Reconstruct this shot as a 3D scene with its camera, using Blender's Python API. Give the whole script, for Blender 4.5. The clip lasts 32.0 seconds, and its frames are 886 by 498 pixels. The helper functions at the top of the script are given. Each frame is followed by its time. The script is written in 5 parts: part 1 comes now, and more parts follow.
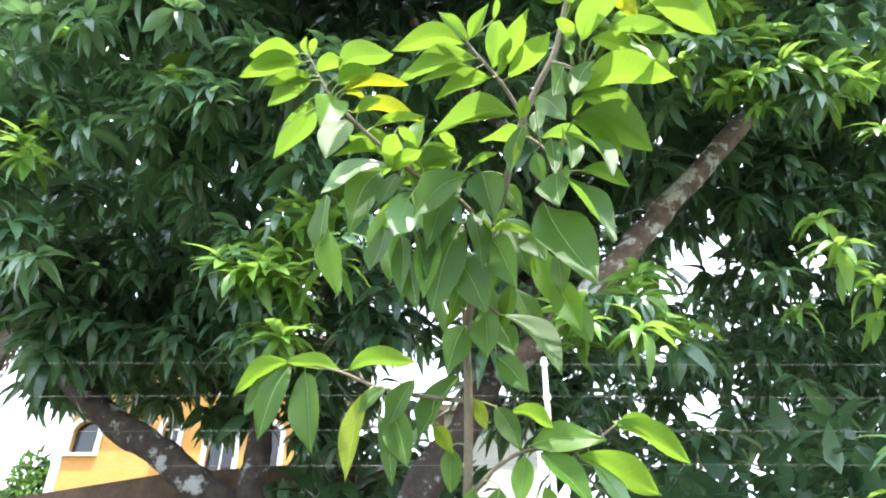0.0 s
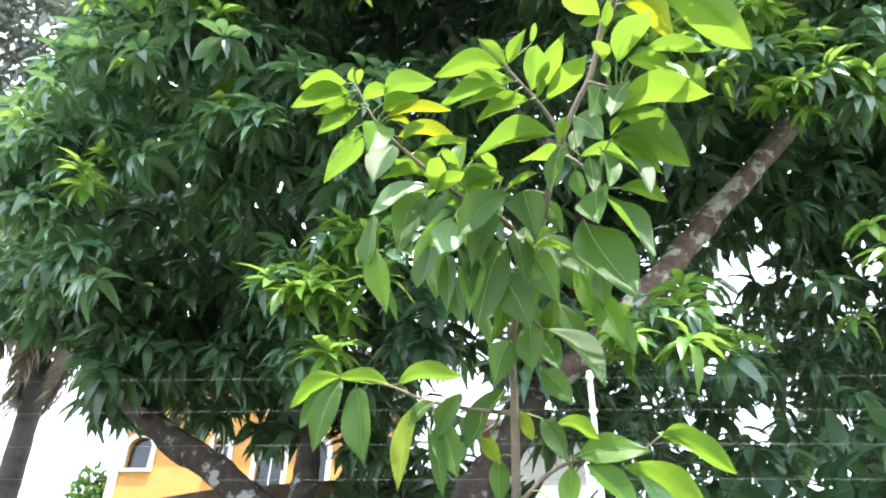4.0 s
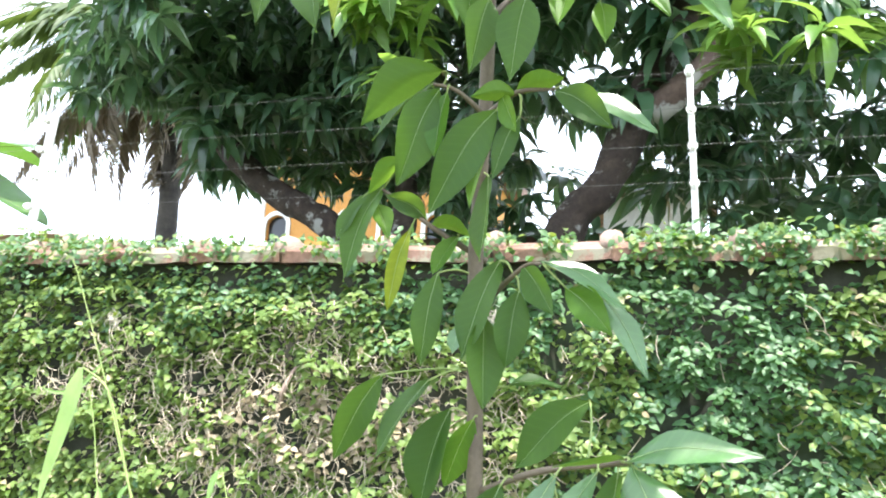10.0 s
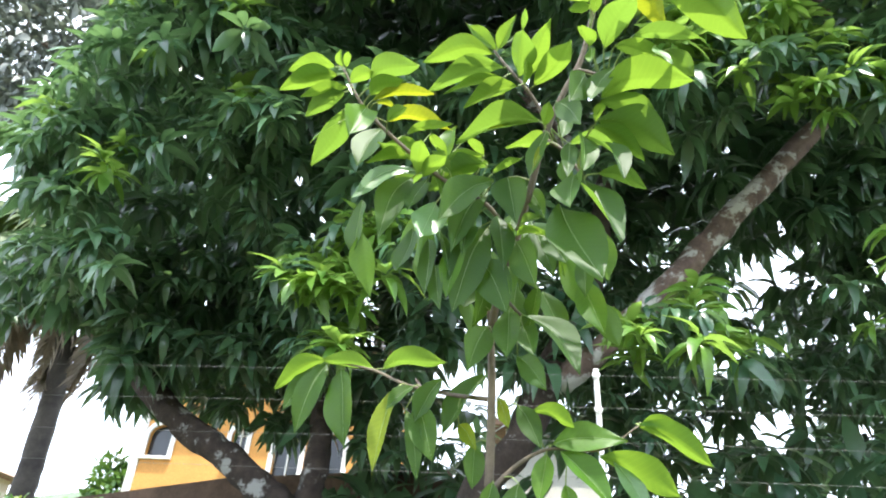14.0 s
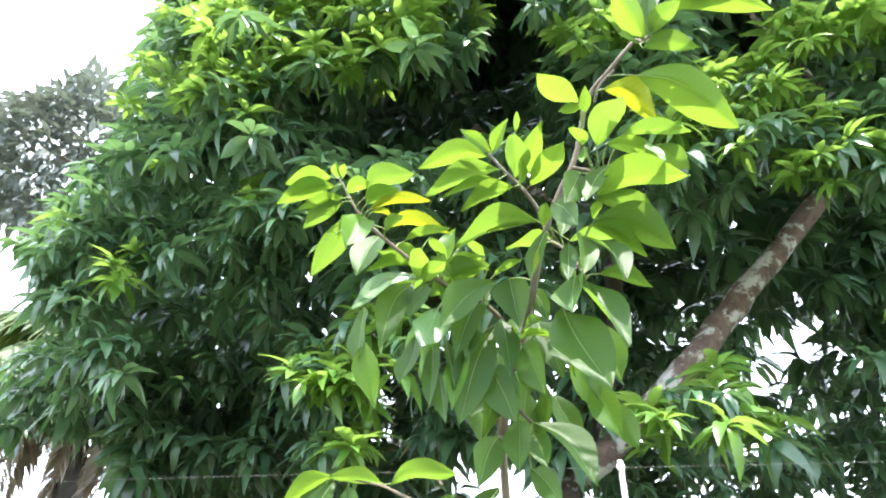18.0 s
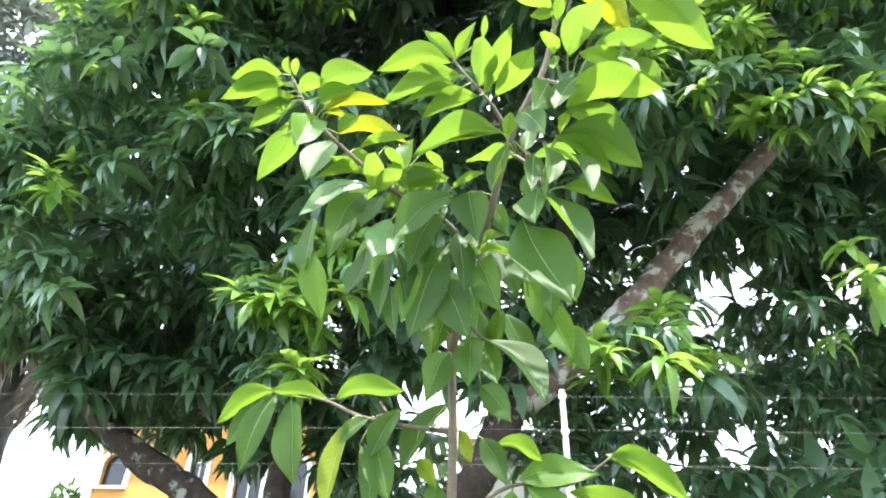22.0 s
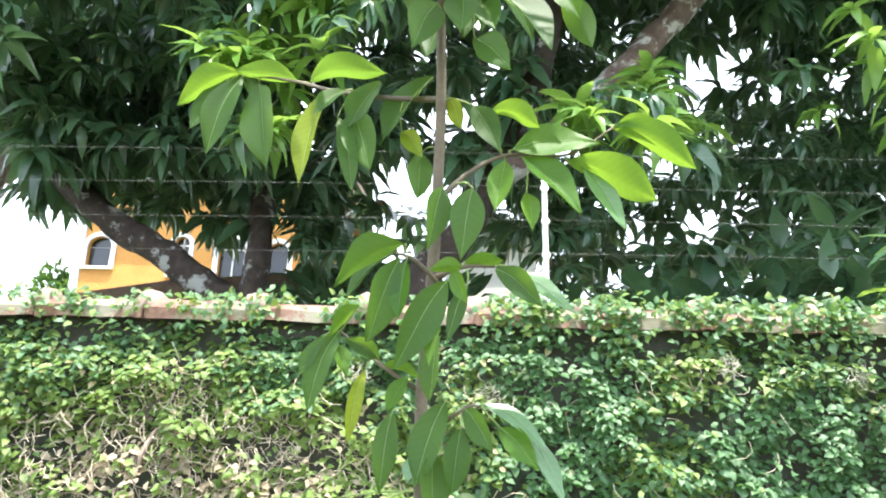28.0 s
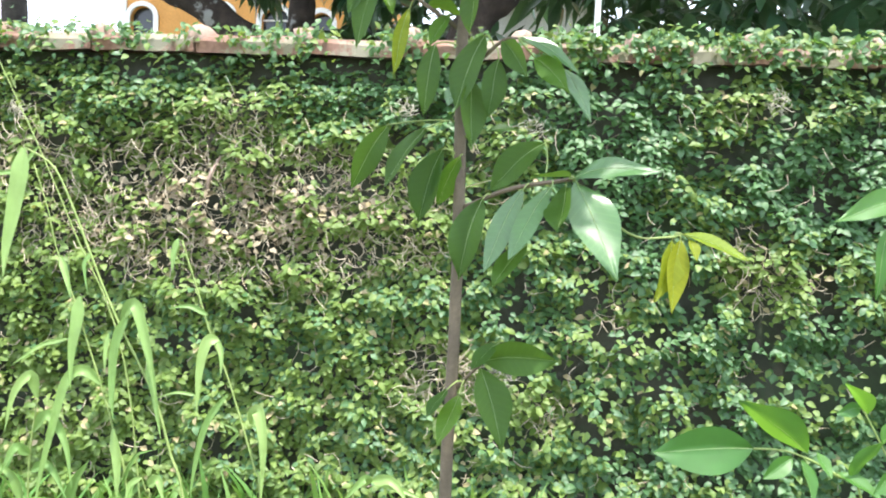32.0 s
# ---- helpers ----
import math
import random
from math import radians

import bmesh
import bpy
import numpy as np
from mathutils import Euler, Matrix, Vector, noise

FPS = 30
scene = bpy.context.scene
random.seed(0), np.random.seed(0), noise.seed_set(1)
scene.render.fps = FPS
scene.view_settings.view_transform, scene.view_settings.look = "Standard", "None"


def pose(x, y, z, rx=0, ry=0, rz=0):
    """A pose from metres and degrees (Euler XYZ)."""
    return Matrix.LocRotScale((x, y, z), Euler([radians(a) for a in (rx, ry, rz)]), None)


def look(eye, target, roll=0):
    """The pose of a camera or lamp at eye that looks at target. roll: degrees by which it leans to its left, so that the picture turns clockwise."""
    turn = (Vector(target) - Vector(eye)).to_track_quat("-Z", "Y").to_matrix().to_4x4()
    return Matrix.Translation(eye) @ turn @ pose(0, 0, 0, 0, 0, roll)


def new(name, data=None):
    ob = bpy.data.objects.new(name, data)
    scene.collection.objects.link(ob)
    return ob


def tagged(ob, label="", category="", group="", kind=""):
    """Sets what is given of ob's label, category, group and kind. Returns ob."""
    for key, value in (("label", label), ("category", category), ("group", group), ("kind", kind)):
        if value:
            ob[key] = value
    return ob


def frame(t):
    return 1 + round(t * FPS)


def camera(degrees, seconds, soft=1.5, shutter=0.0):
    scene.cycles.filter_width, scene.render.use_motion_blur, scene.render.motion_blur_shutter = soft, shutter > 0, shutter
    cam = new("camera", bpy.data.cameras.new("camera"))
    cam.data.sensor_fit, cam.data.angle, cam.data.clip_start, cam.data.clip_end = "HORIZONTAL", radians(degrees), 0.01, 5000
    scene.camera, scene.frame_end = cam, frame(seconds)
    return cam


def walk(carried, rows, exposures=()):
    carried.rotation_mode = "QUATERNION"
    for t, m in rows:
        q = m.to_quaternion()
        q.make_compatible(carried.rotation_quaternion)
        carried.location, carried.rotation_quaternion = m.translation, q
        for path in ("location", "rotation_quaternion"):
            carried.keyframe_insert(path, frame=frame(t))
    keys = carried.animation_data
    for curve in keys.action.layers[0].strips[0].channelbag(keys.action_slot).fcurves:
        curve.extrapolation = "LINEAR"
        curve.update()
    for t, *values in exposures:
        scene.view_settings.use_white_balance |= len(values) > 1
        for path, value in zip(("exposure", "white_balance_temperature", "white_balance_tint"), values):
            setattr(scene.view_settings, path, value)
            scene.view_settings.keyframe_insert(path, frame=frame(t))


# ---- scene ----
cam = camera(66.7, 32.0, soft=2.0)
METRES, EYE, TILT, LEAN, TURN = 8.0, 1.5, 0.0, 0.0, 0.0
PATH = [
    (0, (0.134, 0.26, 1.522), (0.08, 1.975, 2.55), 0.6),
    (0.5, (0.12, 0.232, 1.527), (0.081, 1.95, 2.55), 0.0),
    (1, (0.119, 0.226, 1.525), (0.052, 1.925, 2.578), 0.5),
    (1.5, (0.115, 0.216, 1.519), (-0.067, 1.898, 2.585), 1.7),
    (2, (0.116, 0.205, 1.514), (-0.105, 1.879, 2.585), 1.9),
    (2.5, (0.118, 0.21, 1.518), (-0.095, 1.886, 2.588), 1.6),
    (4.5, (0.135, 0.226, 1.497), (-0.03, 1.919, 2.548), 2.0),
    (5, (0.137, 0.225, 1.489), (-0.023, 1.943, 2.502), 2.3),
    (5.5, (0.143, 0.243, 1.494), (0.001, 1.987, 2.463), 1.4),
    (6, (0.135, 0.249, 1.481), (0.009, 2.024, 2.395), 1.0),
    (6.5, (0.127, 0.262, 1.471), (0.008, 2.082, 2.291), 0.9),
    (7, (0.122, 0.27, 1.467), (0.006, 2.12, 2.22), 0.0),
    (7.5, (0.113, 0.261, 1.46), (0.009, 2.127, 2.17), -0.4),
    (8, (0.132, 0.304, 1.446), (0.051, 2.187, 2.116), -1.2),
    (8.5, (0.213, 0.455, 1.428), (0.122, 2.349, 2.066), -1.5),
    (9, (0.236, 0.581, 1.416), (0.013, 2.477, 2.015), 0.2),
    (9.5, (0.272, 0.635, 1.371), (-0.168, 2.507, 1.922), 2.1),
    (10, (0.268, 0.635, 1.339), (-0.261, 2.507, 1.801), 3.1),
    (10.5, (0.263, 0.59, 1.32), (-0.33, 2.471, 1.65), 2.7),
    (11, (0.223, 0.539, 1.31), (-0.249, 2.464, 1.576), 1.7),
    (11.5, (0.19, 0.466, 1.3), (-0.108, 2.427, 1.553), 1.3),
    (12, (0.168, 0.408, 1.285), (-0.029, 2.389, 1.48), 0.0),
    (12.5, (0.176, 0.38, 1.331), (0.053, 2.352, 1.641), 1.5),
    (13, (0.193, 0.35, 1.418), (0.108, 2.258, 2.012), 0.4),
    (13.5, (0.192, 0.297, 1.468), (0.038, 2.112, 2.294), 0.6),
    (14, (0.192, 0.242, 1.492), (-0.051, 1.924, 2.547), 4.2),
    (14.5, (0.179, 0.218, 1.512), (-0.074, 1.766, 2.752), 5.1),
    (15, (0.177, 0.215, 1.524), (-0.049, 1.675, 2.872), 4.1),
    (15.5, (0.178, 0.222, 1.533), (-0.014, 1.689, 2.879), 2.6),
    (17.5, (0.201, 0.235, 1.534), (-0.06, 1.743, 2.822), 1.9),
    (18, (0.206, 0.243, 1.527), (-0.063, 1.772, 2.789), 2.2),
    (18.5, (0.208, 0.241, 1.524), (-0.05, 1.809, 2.739), 2.6),
    (19, (0.212, 0.26, 1.526), (-0.042, 1.849, 2.714), 3.1),
    (19.5, (0.212, 0.256, 1.523), (-0.032, 1.857, 2.695), 2.8),
    (20, (0.198, 0.255, 1.522), (-0.038, 1.865, 2.685), 2.2),
    (20.5, (0.194, 0.277, 1.533), (-0.039, 1.899, 2.679), 2.3),
    (21, (0.192, 0.289, 1.53), (-0.02, 1.932, 2.651), 2.6),
    (21.5, (0.189, 0.299, 1.529), (0.01, 1.96, 2.628), 2.0),
    (22, (0.195, 0.301, 1.53), (0.057, 1.96, 2.638), 1.9),
    (22.5, (0.213, 0.299, 1.536), (0.098, 1.923, 2.696), 0.8),
    (23, (0.211, 0.293, 1.537), (0.111, 1.898, 2.726), 0.9),
    (23.5, (0.197, 0.267, 1.534), (0.095, 1.853, 2.748), 2.5),
    (24, (0.197, 0.256, 1.537), (0.043, 1.818, 2.776), 3.9),
    (24.5, (0.186, 0.256, 1.53), (-0.038, 1.805, 2.775), 5.6),
    (26.5, (0.178, 0.348, 1.5), (0.043, 2.099, 2.456), 1.9),
    (27, (0.181, 0.381, 1.491), (0.084, 2.173, 2.373), 1.2),
    (27.5, (0.178, 0.414, 1.465), (0.098, 2.247, 2.262), 2.0),
    (28, (0.175, 0.461, 1.425), (0.109, 2.379, 1.988), 1.6),
    (28.5, (0.181, 0.464, 1.407), (0.133, 2.427, 1.785), 0.8),
    (29, (0.191, 0.446, 1.393), (0.148, 2.421, 1.705), 0.5),
    (29.5, (0.194, 0.418, 1.378), (0.129, 2.397, 1.663), 1.0),
    (30, (0.21, 0.388, 1.365), (0.112, 2.364, 1.659), 1.3),
    (30.5, (0.214, 0.38, 1.336), (0.086, 2.358, 1.601), 1.4),
    (31, (0.205, 0.403, 1.317), (0.071, 2.39, 1.505), 0.7),
    (31.5, (0.209, 0.421, 1.281), (0.046, 2.414, 1.302), 2.1),
    (32, (0.193, 0.418, 1.25), (0.008, 2.408, 1.17), 2.6),
]
walk(cam, [(t, look(eye, target, roll)) for t, eye, target, roll in PATH],
     exposures=((0.0, 1.9), (5.0, 1.87), (9.0, 1.83), (12.0, 1.38), (14.0, 1.57), (18.0, 2.05), (23.0, 1.98), (28.0, 1.8), (30.0, 1.5), (32.0, 1.4)))

# ---- light ----
world = bpy.data.worlds.new("sky")
scene.world = world
world.use_nodes = True
wn = world.node_tree
wn.nodes.clear()
sky = wn.nodes.new("ShaderNodeTexSky")
sky.sky_type = "NISHITA"
sky.sun_disc = False
SUN_UP, SUN_FROM = radians(74), radians(150)     # height, and compass angle from +y towards +x
sky.sun_elevation, sky.sun_rotation = SUN_UP, SUN_FROM
sky.air_density, sky.dust_density, sky.ozone_density = 1.0, 3.0, 0.6
bg = wn.nodes.new("ShaderNodeBackground")
bg.inputs["Strength"].default_value = 0.15
wo = wn.nodes.new("ShaderNodeOutputWorld")
# bright haze and thin cloud over the clear sky
tc = wn.nodes.new("ShaderNodeTexCoord")
cl = wn.nodes.new("ShaderNodeTexNoise")
cl.inputs["Scale"].default_value, cl.inputs["Detail"].default_value = 2.2, 6
wn.links.new(tc.outputs["Generated"], cl.inputs["Vector"])
cr = wn.nodes.new("ShaderNodeValToRGB")
cr.color_ramp.elements[0].position, cr.color_ramp.elements[1].position = 0.3, 0.62
cr.color_ramp.elements[0].color, cr.color_ramp.elements[1].color = (0.62, 0.62, 0.62, 1), (1, 1, 1, 1)
wn.links.new(cl.outputs["Fac"], cr.inputs[0])
cm = wn.nodes.new("ShaderNodeMix")
cm.data_type = "RGBA"
cm.inputs[7].default_value = (8.2, 9.2, 11.0, 1)
wn.links.new(cr.outputs[0], cm.inputs[0])
wn.links.new(sky.outputs[0], cm.inputs[6])
wn.links.new(cm.outputs[2], bg.inputs["Color"])
wn.links.new(bg.outputs[0], wo.inputs["Surface"])
sun = new("sun", bpy.data.lights.new("sun", "SUN"))
sun.data.energy, sun.data.angle, sun.data.color = 4.0, radians(0.55), (1.0, 0.965, 0.88)
sun_way = Vector((math.cos(SUN_UP) * math.sin(SUN_FROM), math.cos(SUN_UP) * math.cos(SUN_FROM), math.sin(SUN_UP)))
sun.matrix_world = look(sun_way * 60, (0, 0, 0))

# ---- materials ----


def base_mat(name):
    m = bpy.data.materials.new(name)
    m.use_nodes = True
    n = m.node_tree
    return m, n, n.nodes["Principled BSDF"], n.nodes["Material Output"]


def ramp(n, source, stops):
    r = n.nodes.new("ShaderNodeValToRGB")
    e = r.color_ramp.elements
    while len(e) < len(stops):
        e.new(0.5)
    for k, (p, c) in zip(e, stops):
        k.position, k.color = p, (*c, 1) if len(c) == 3 else c
    n.links.new(source, r.inputs[0])
    return r.outputs[0]


def noise_tex(n, scale, detail=4, rough=0.6, coord="Object"):
    c = n.nodes.new("ShaderNodeTexCoord")
    t = n.nodes.new("ShaderNodeTexNoise")
    t.inputs["Scale"].default_value, t.inputs["Detail"].default_value, t.inputs["Roughness"].default_value = scale, detail, rough
    n.links.new(c.outputs[coord], t.inputs["Vector"])
    return t.outputs["Fac"]


def mixed(n, fac, a, b, kind="MIX"):
    x = n.nodes.new("ShaderNodeMix")
    x.data_type, x.blend_type = "RGBA", kind
    for sock, v in ((x.inputs[0], fac), (x.inputs[6], a), (x.inputs[7], b)):
        if isinstance(v, bpy.types.NodeSocket):
            n.links.new(v, sock)
        elif isinstance(v, (int, float)):
            sock.default_value = v
        else:
            sock.default_value = (*v, 1)
    return x.outputs[2]


def bumped(n, p, height, strength=0.4, distance=0.01):
    b = n.nodes.new("ShaderNodeBump")
    b.inputs["Strength"].default_value, b.inputs["Distance"].default_value = strength, distance
    n.links.new(height, b.inputs["Height"])
    n.links.new(b.outputs[0], p.inputs["Normal"])


def surface(name, stops, scale=6.0, rough=0.8, fine=60.0, bump=0.3, dist=0.006, metal=0.0, stain=None):
    """Two scales of noise: broad colour, fine grain and relief."""
    m, n, p, o = base_mat(name)
    col = ramp(n, noise_tex(n, scale), stops)
    grain = noise_tex(n, fine, 6, 0.7)
    g = ramp(n, grain, ((0.25, (0.72, 0.72, 0.72)), (0.75, (1.12, 1.12, 1.12))))
    col = mixed(n, 1.0, col, g, "MULTIPLY")
    if stain:
        k = ramp(n, noise_tex(n, scale * 0.45, 6, 0.7), ((stain[1], (0, 0, 0)), (stain[1] + 0.06, (1, 1, 1))))
        col = mixed(n, k, col, stain[0])
    n.links.new(col, p.inputs["Base Color"])
    p.inputs["Roughness"].default_value, p.inputs["Metallic"].default_value = rough, metal
    bumped(n, p, grain, bump, dist)
    return m


def leafy(name, dark, light, glow, through_it=0.4, rough=0.42, islands=False, blotch=None, gloss=0.5, coat=0.0, veins=False):
    """Leaf blade: glossy cuticle over a blade that lets light through; colour varies leaf by leaf and over the blade."""
    m, n, p, o = base_mat(name)
    if islands:
        r = n.nodes.new("ShaderNodeNewGeometry").outputs["Random Per Island"]
    else:
        r = n.nodes.new("ShaderNodeObjectInfo").outputs["Random"]
    col = ramp(n, r, ((0.0, dark), (1.0, light)))
    blot = noise_tex(n, 22.0, 4, 0.6)
    col = mixed(n, 1.0, col, ramp(n, blot, ((0.3, (0.82, 0.82, 0.82)), (0.7, (1.1, 1.1, 1.1)))), "MULTIPLY")
    if blotch:
        k = ramp(n, r, ((blotch[1], (0, 0, 0)), (min(blotch[1] + 0.03, 1.0), (1, 1, 1))))
        col = mixed(n, k, col, blotch[0])
    if veins:
        # side veins that run out from the midrib towards the tip
        sep = n.nodes.new("ShaderNodeSeparateXYZ")
        n.links.new(n.nodes.new("ShaderNodeTexCoord").outputs["Object"], sep.inputs[0])
        out = sep.outputs["X"]
        for op, other in (("ABSOLUTE", None), ("MULTIPLY", -0.75), ("ADD", sep.outputs["Y"]), ("MULTIPLY", 2 * math.pi / 0.0095), ("SINE", None)):
            k = n.nodes.new("ShaderNodeMath")
            k.operation = op
            n.links.new(out, k.inputs[0])
            if isinstance(other, float):
                k.inputs[1].default_value = other
            elif other:
                n.links.new(other, k.inputs[1])
            out = k.outputs[0]
        col = mixed(n, 1.0, col, ramp(n, out, ((0.5, (0.97, 0.97, 0.97)), (1.0, (1.16, 1.13, 1.08)))), "MULTIPLY")
    n.links.new(col, p.inputs["Base Color"])
    p.inputs["Roughness"].default_value = rough
    p.inputs["Specular IOR Level"].default_value = gloss
    p.inputs["Coat Weight"].default_value, p.inputs["Coat Roughness"].default_value = coat, 0.28
    bumped(n, p, noise_tex(n, 90.0, 3, 0.6), 0.12, 0.002)
    t = n.nodes.new("ShaderNodeBsdfTranslucent")
    n.links.new(mixed(n, 0.75, col, glow), t.inputs["Color"])
    mix = n.nodes.new("ShaderNodeMixShader")
    mix.inputs[0].default_value = through_it
    n.links.new(p.outputs[0], mix.inputs[1])
    n.links.new(t.outputs[0], mix.inputs[2])
    n.links.new(mix.outputs[0], o.inputs["Surface"])
    return m


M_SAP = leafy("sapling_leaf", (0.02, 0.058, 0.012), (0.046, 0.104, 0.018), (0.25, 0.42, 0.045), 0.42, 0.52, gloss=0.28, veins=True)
# glossier, and paler too: part of the sun's sheen is in the base colour
M_SAP_SHEEN = leafy("sapling_glossy_leaf", (0.06, 0.14, 0.05), (0.09, 0.19, 0.065), (0.3, 0.48, 0.06), 0.27, 0.34, gloss=0.6, coat=0.12, veins=True)
# lighter copy of sapling_leaf for leaves with sun behind them: light in the colour
M_SAP_LIT = leafy("sapling_young_leaf", (0.045, 0.13, 0.012), (0.085, 0.18, 0.02), (0.27, 0.42, 0.04), 0.45, 0.46, gloss=0.32, veins=True)
M_SAP_YELLOW = leafy("sapling_yellowing_leaf", (0.13, 0.21, 0.02), (0.24, 0.27, 0.02), (0.42, 0.45, 0.02), 0.42, 0.52, gloss=0.22, veins=True)
M_RIB = leafy("leaf_midrib", (0.3, 0.42, 0.18), (0.4, 0.5, 0.24), (0.5, 0.65, 0.2), 0.4, 0.5)
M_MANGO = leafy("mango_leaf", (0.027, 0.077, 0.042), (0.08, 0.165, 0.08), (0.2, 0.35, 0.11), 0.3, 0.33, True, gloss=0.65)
# lighter copy of mango_leaf: sunlight on the outer shoots is put into the colour
M_MANGO_LIT = leafy("mango_new_leaf", (0.07, 0.18, 0.025), (0.15, 0.28, 0.05), (0.34, 0.52, 0.085), 0.4, 0.36, True)
M_IVY = leafy("creeper_leaf", (0.04, 0.105, 0.04), (0.095, 0.185, 0.07), (0.25, 0.5, 0.05), 0.25, 0.5, True, ((0.36, 0.31, 0.15), 0.982))
M_IVY_PALE = leafy("creeper_pale_leaf", (0.085, 0.155, 0.03), (0.165, 0.235, 0.05), (0.38, 0.5, 0.07), 0.28, 0.55, True, ((0.36, 0.29, 0.16), 0.94))
M_IVY_DRY = leafy("creeper_dried_leaf", (0.2, 0.155, 0.095), (0.4, 0.335, 0.23), (0.4, 0.3, 0.15), 0.2, 0.75, True)
M_GRASS = leafy("grass_blade", (0.13, 0.25, 0.065), (0.28, 0.4, 0.13), (0.35, 0.55, 0.08), 0.35, 0.5)
M_WEED = leafy("weed_leaf", (0.035, 0.12, 0.022), (0.075, 0.19, 0.035), (0.3, 0.6, 0.05), 0.35, 0.45)
M_FROND = leafy("palm_frond", (0.035, 0.075, 0.025), (0.09, 0.14, 0.045), (0.25, 0.35, 0.06), 0.3, 0.5, True)
M_FROND_DRY = leafy("palm_dry_frond", (0.12, 0.095, 0.07), (0.26, 0.215, 0.165), (0.3, 0.23, 0.13), 0.12, 0.7, True)
M_BUSH = leafy("far_bush_leaf", (0.04, 0.11, 0.03), (0.1, 0.2, 0.05), (0.2, 0.35, 0.05), 0.25, 0.5, True)
M_TWIG = surface("dry_vine", ((0.3, (0.34, 0.27, 0.19)), (0.7, (0.62, 0.53, 0.4))), 20, 0.9, 140, 0.4)
M_STEM = surface("sapling_bark", ((0.3, (0.085, 0.066, 0.045)), (0.7, (0.17, 0.13, 0.088))), 14, 0.75, 180, 0.5, 0.002)
M_GREENSTEM = surface("green_stem", ((0.3, (0.16, 0.24, 0.06)), (0.7, (0.3, 0.36, 0.12))), 30, 0.6, 200, 0.2, 0.001)
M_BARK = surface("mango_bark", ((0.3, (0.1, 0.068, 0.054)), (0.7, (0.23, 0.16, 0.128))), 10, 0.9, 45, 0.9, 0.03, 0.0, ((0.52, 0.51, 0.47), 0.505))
# darker copy of mango_bark: the crown's shade on this wood is in its colour
M_BARK_SHADED = surface("dark_mango_bark", ((0.3, (0.035, 0.026, 0.021)), (0.7, (0.085, 0.062, 0.048))), 10, 0.9, 45, 0.9, 0.03, 0.0, ((0.4, 0.4, 0.37), 0.57))
M_PALMBARK = surface("palm_bark", ((0.3, (0.035, 0.03, 0.028)), (0.7, (0.09, 0.078, 0.068))), 3, 0.9, 26, 0.8, 0.03)
# base darkened: shade below the coping and in leaf gaps is in the colour
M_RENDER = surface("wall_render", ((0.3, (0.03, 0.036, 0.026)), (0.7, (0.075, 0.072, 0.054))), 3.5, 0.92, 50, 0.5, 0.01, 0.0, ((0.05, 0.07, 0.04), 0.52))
M_CLAY = surface("clay_tile", ((0.25, (0.16, 0.085, 0.062)), (0.75, (0.34, 0.205, 0.155))), 9, 0.9, 70, 0.7, 0.006, 0.0, ((0.25, 0.23, 0.17), 0.52))
M_STRAW = surface("pale_straw", ((0.3, (0.42, 0.38, 0.29)), (0.7, (0.62, 0.57, 0.46))), 30, 0.9, 160, 0.3, 0.002)
M_MORTAR = surface("pale_mortar", ((0.3, (0.25, 0.17, 0.135)), (0.7, (0.4, 0.29, 0.235))), 9, 0.9, 110, 0.5, 0.004)
M_WHITE = surface("white_paint", ((0.3, (0.7, 0.7, 0.68)), (0.7, (0.84, 0.84, 0.82))), 12, 0.55, 150, 0.15, 0.001, 0.0, ((0.45, 0.42, 0.36), 0.68))
M_WIRE = surface("galvanised_wire", ((0.3, (0.13, 0.13, 0.125)), (0.7, (0.24, 0.24, 0.23))), 40, 0.45, 200, 0.1, 0.001, 0.1)
M_ORANGE = surface("orange_paint", ((0.3, (0.54, 0.25, 0.06)), (0.7, (0.68, 0.34, 0.09))), 0.9, 0.8, 20, 0.25, 0.01)
M_TRIM = surface("white_trim_paint", ((0.3, (0.74, 0.72, 0.68)), (0.7, (0.84, 0.83, 0.8))), 4, 0.7, 40, 0.1, 0.002)
M_ROOF = surface("old_roof_tile", ((0.3, (0.09, 0.06, 0.045)), (0.7, (0.22, 0.14, 0.1))), 3, 0.9, 25, 0.6, 0.01)
M_EARTH = surface("garden_earth", ((0.3, (0.12, 0.1, 0.06)), (0.7, (0.1, 0.14, 0.05))), 1.5, 0.95, 30, 0.8, 0.03)
M_PALE = surface("pale_render", ((0.3, (0.55, 0.53, 0.48)), (0.7, (0.7, 0.68, 0.63))), 1.5, 0.85, 25, 0.2, 0.01)
M_HAZE = surface("hill_cover", ((0.3, (0.1, 0.16, 0.1)), (0.7, (0.17, 0.24, 0.15))), 0.1, 0.95, 1.5, 0.5, 0.3)
mg, ng, pg, og = base_mat("window_glass")
pg.inputs["Base Color"].default_value, pg.inputs["Roughness"].default_value = (0.03, 0.035, 0.04, 1), 0.08
M_GLASS = mg

# ---- builders ----


def part(name, bm, material, parent=None, label="", smooth=False):
    """Links a bmesh, or (points, faces), as one mesh object under a thing or a part."""
    me = bpy.data.meshes.new(name)
    if isinstance(bm, tuple):
        me.from_pydata(*[x.tolist() if isinstance(x, np.ndarray) else x for x in (bm[0], [], bm[1])])
    else:
        bm.to_mesh(me)
        bm.free()
    me.materials.append(material)
    if smooth:
        me.polygons.foreach_set("use_smooth", [True] * len(me.polygons))
    me.update()
    ob = new(name, me)
    if parent:
        ob.parent = parent
    if label:
        tagged(ob, label)
    return ob


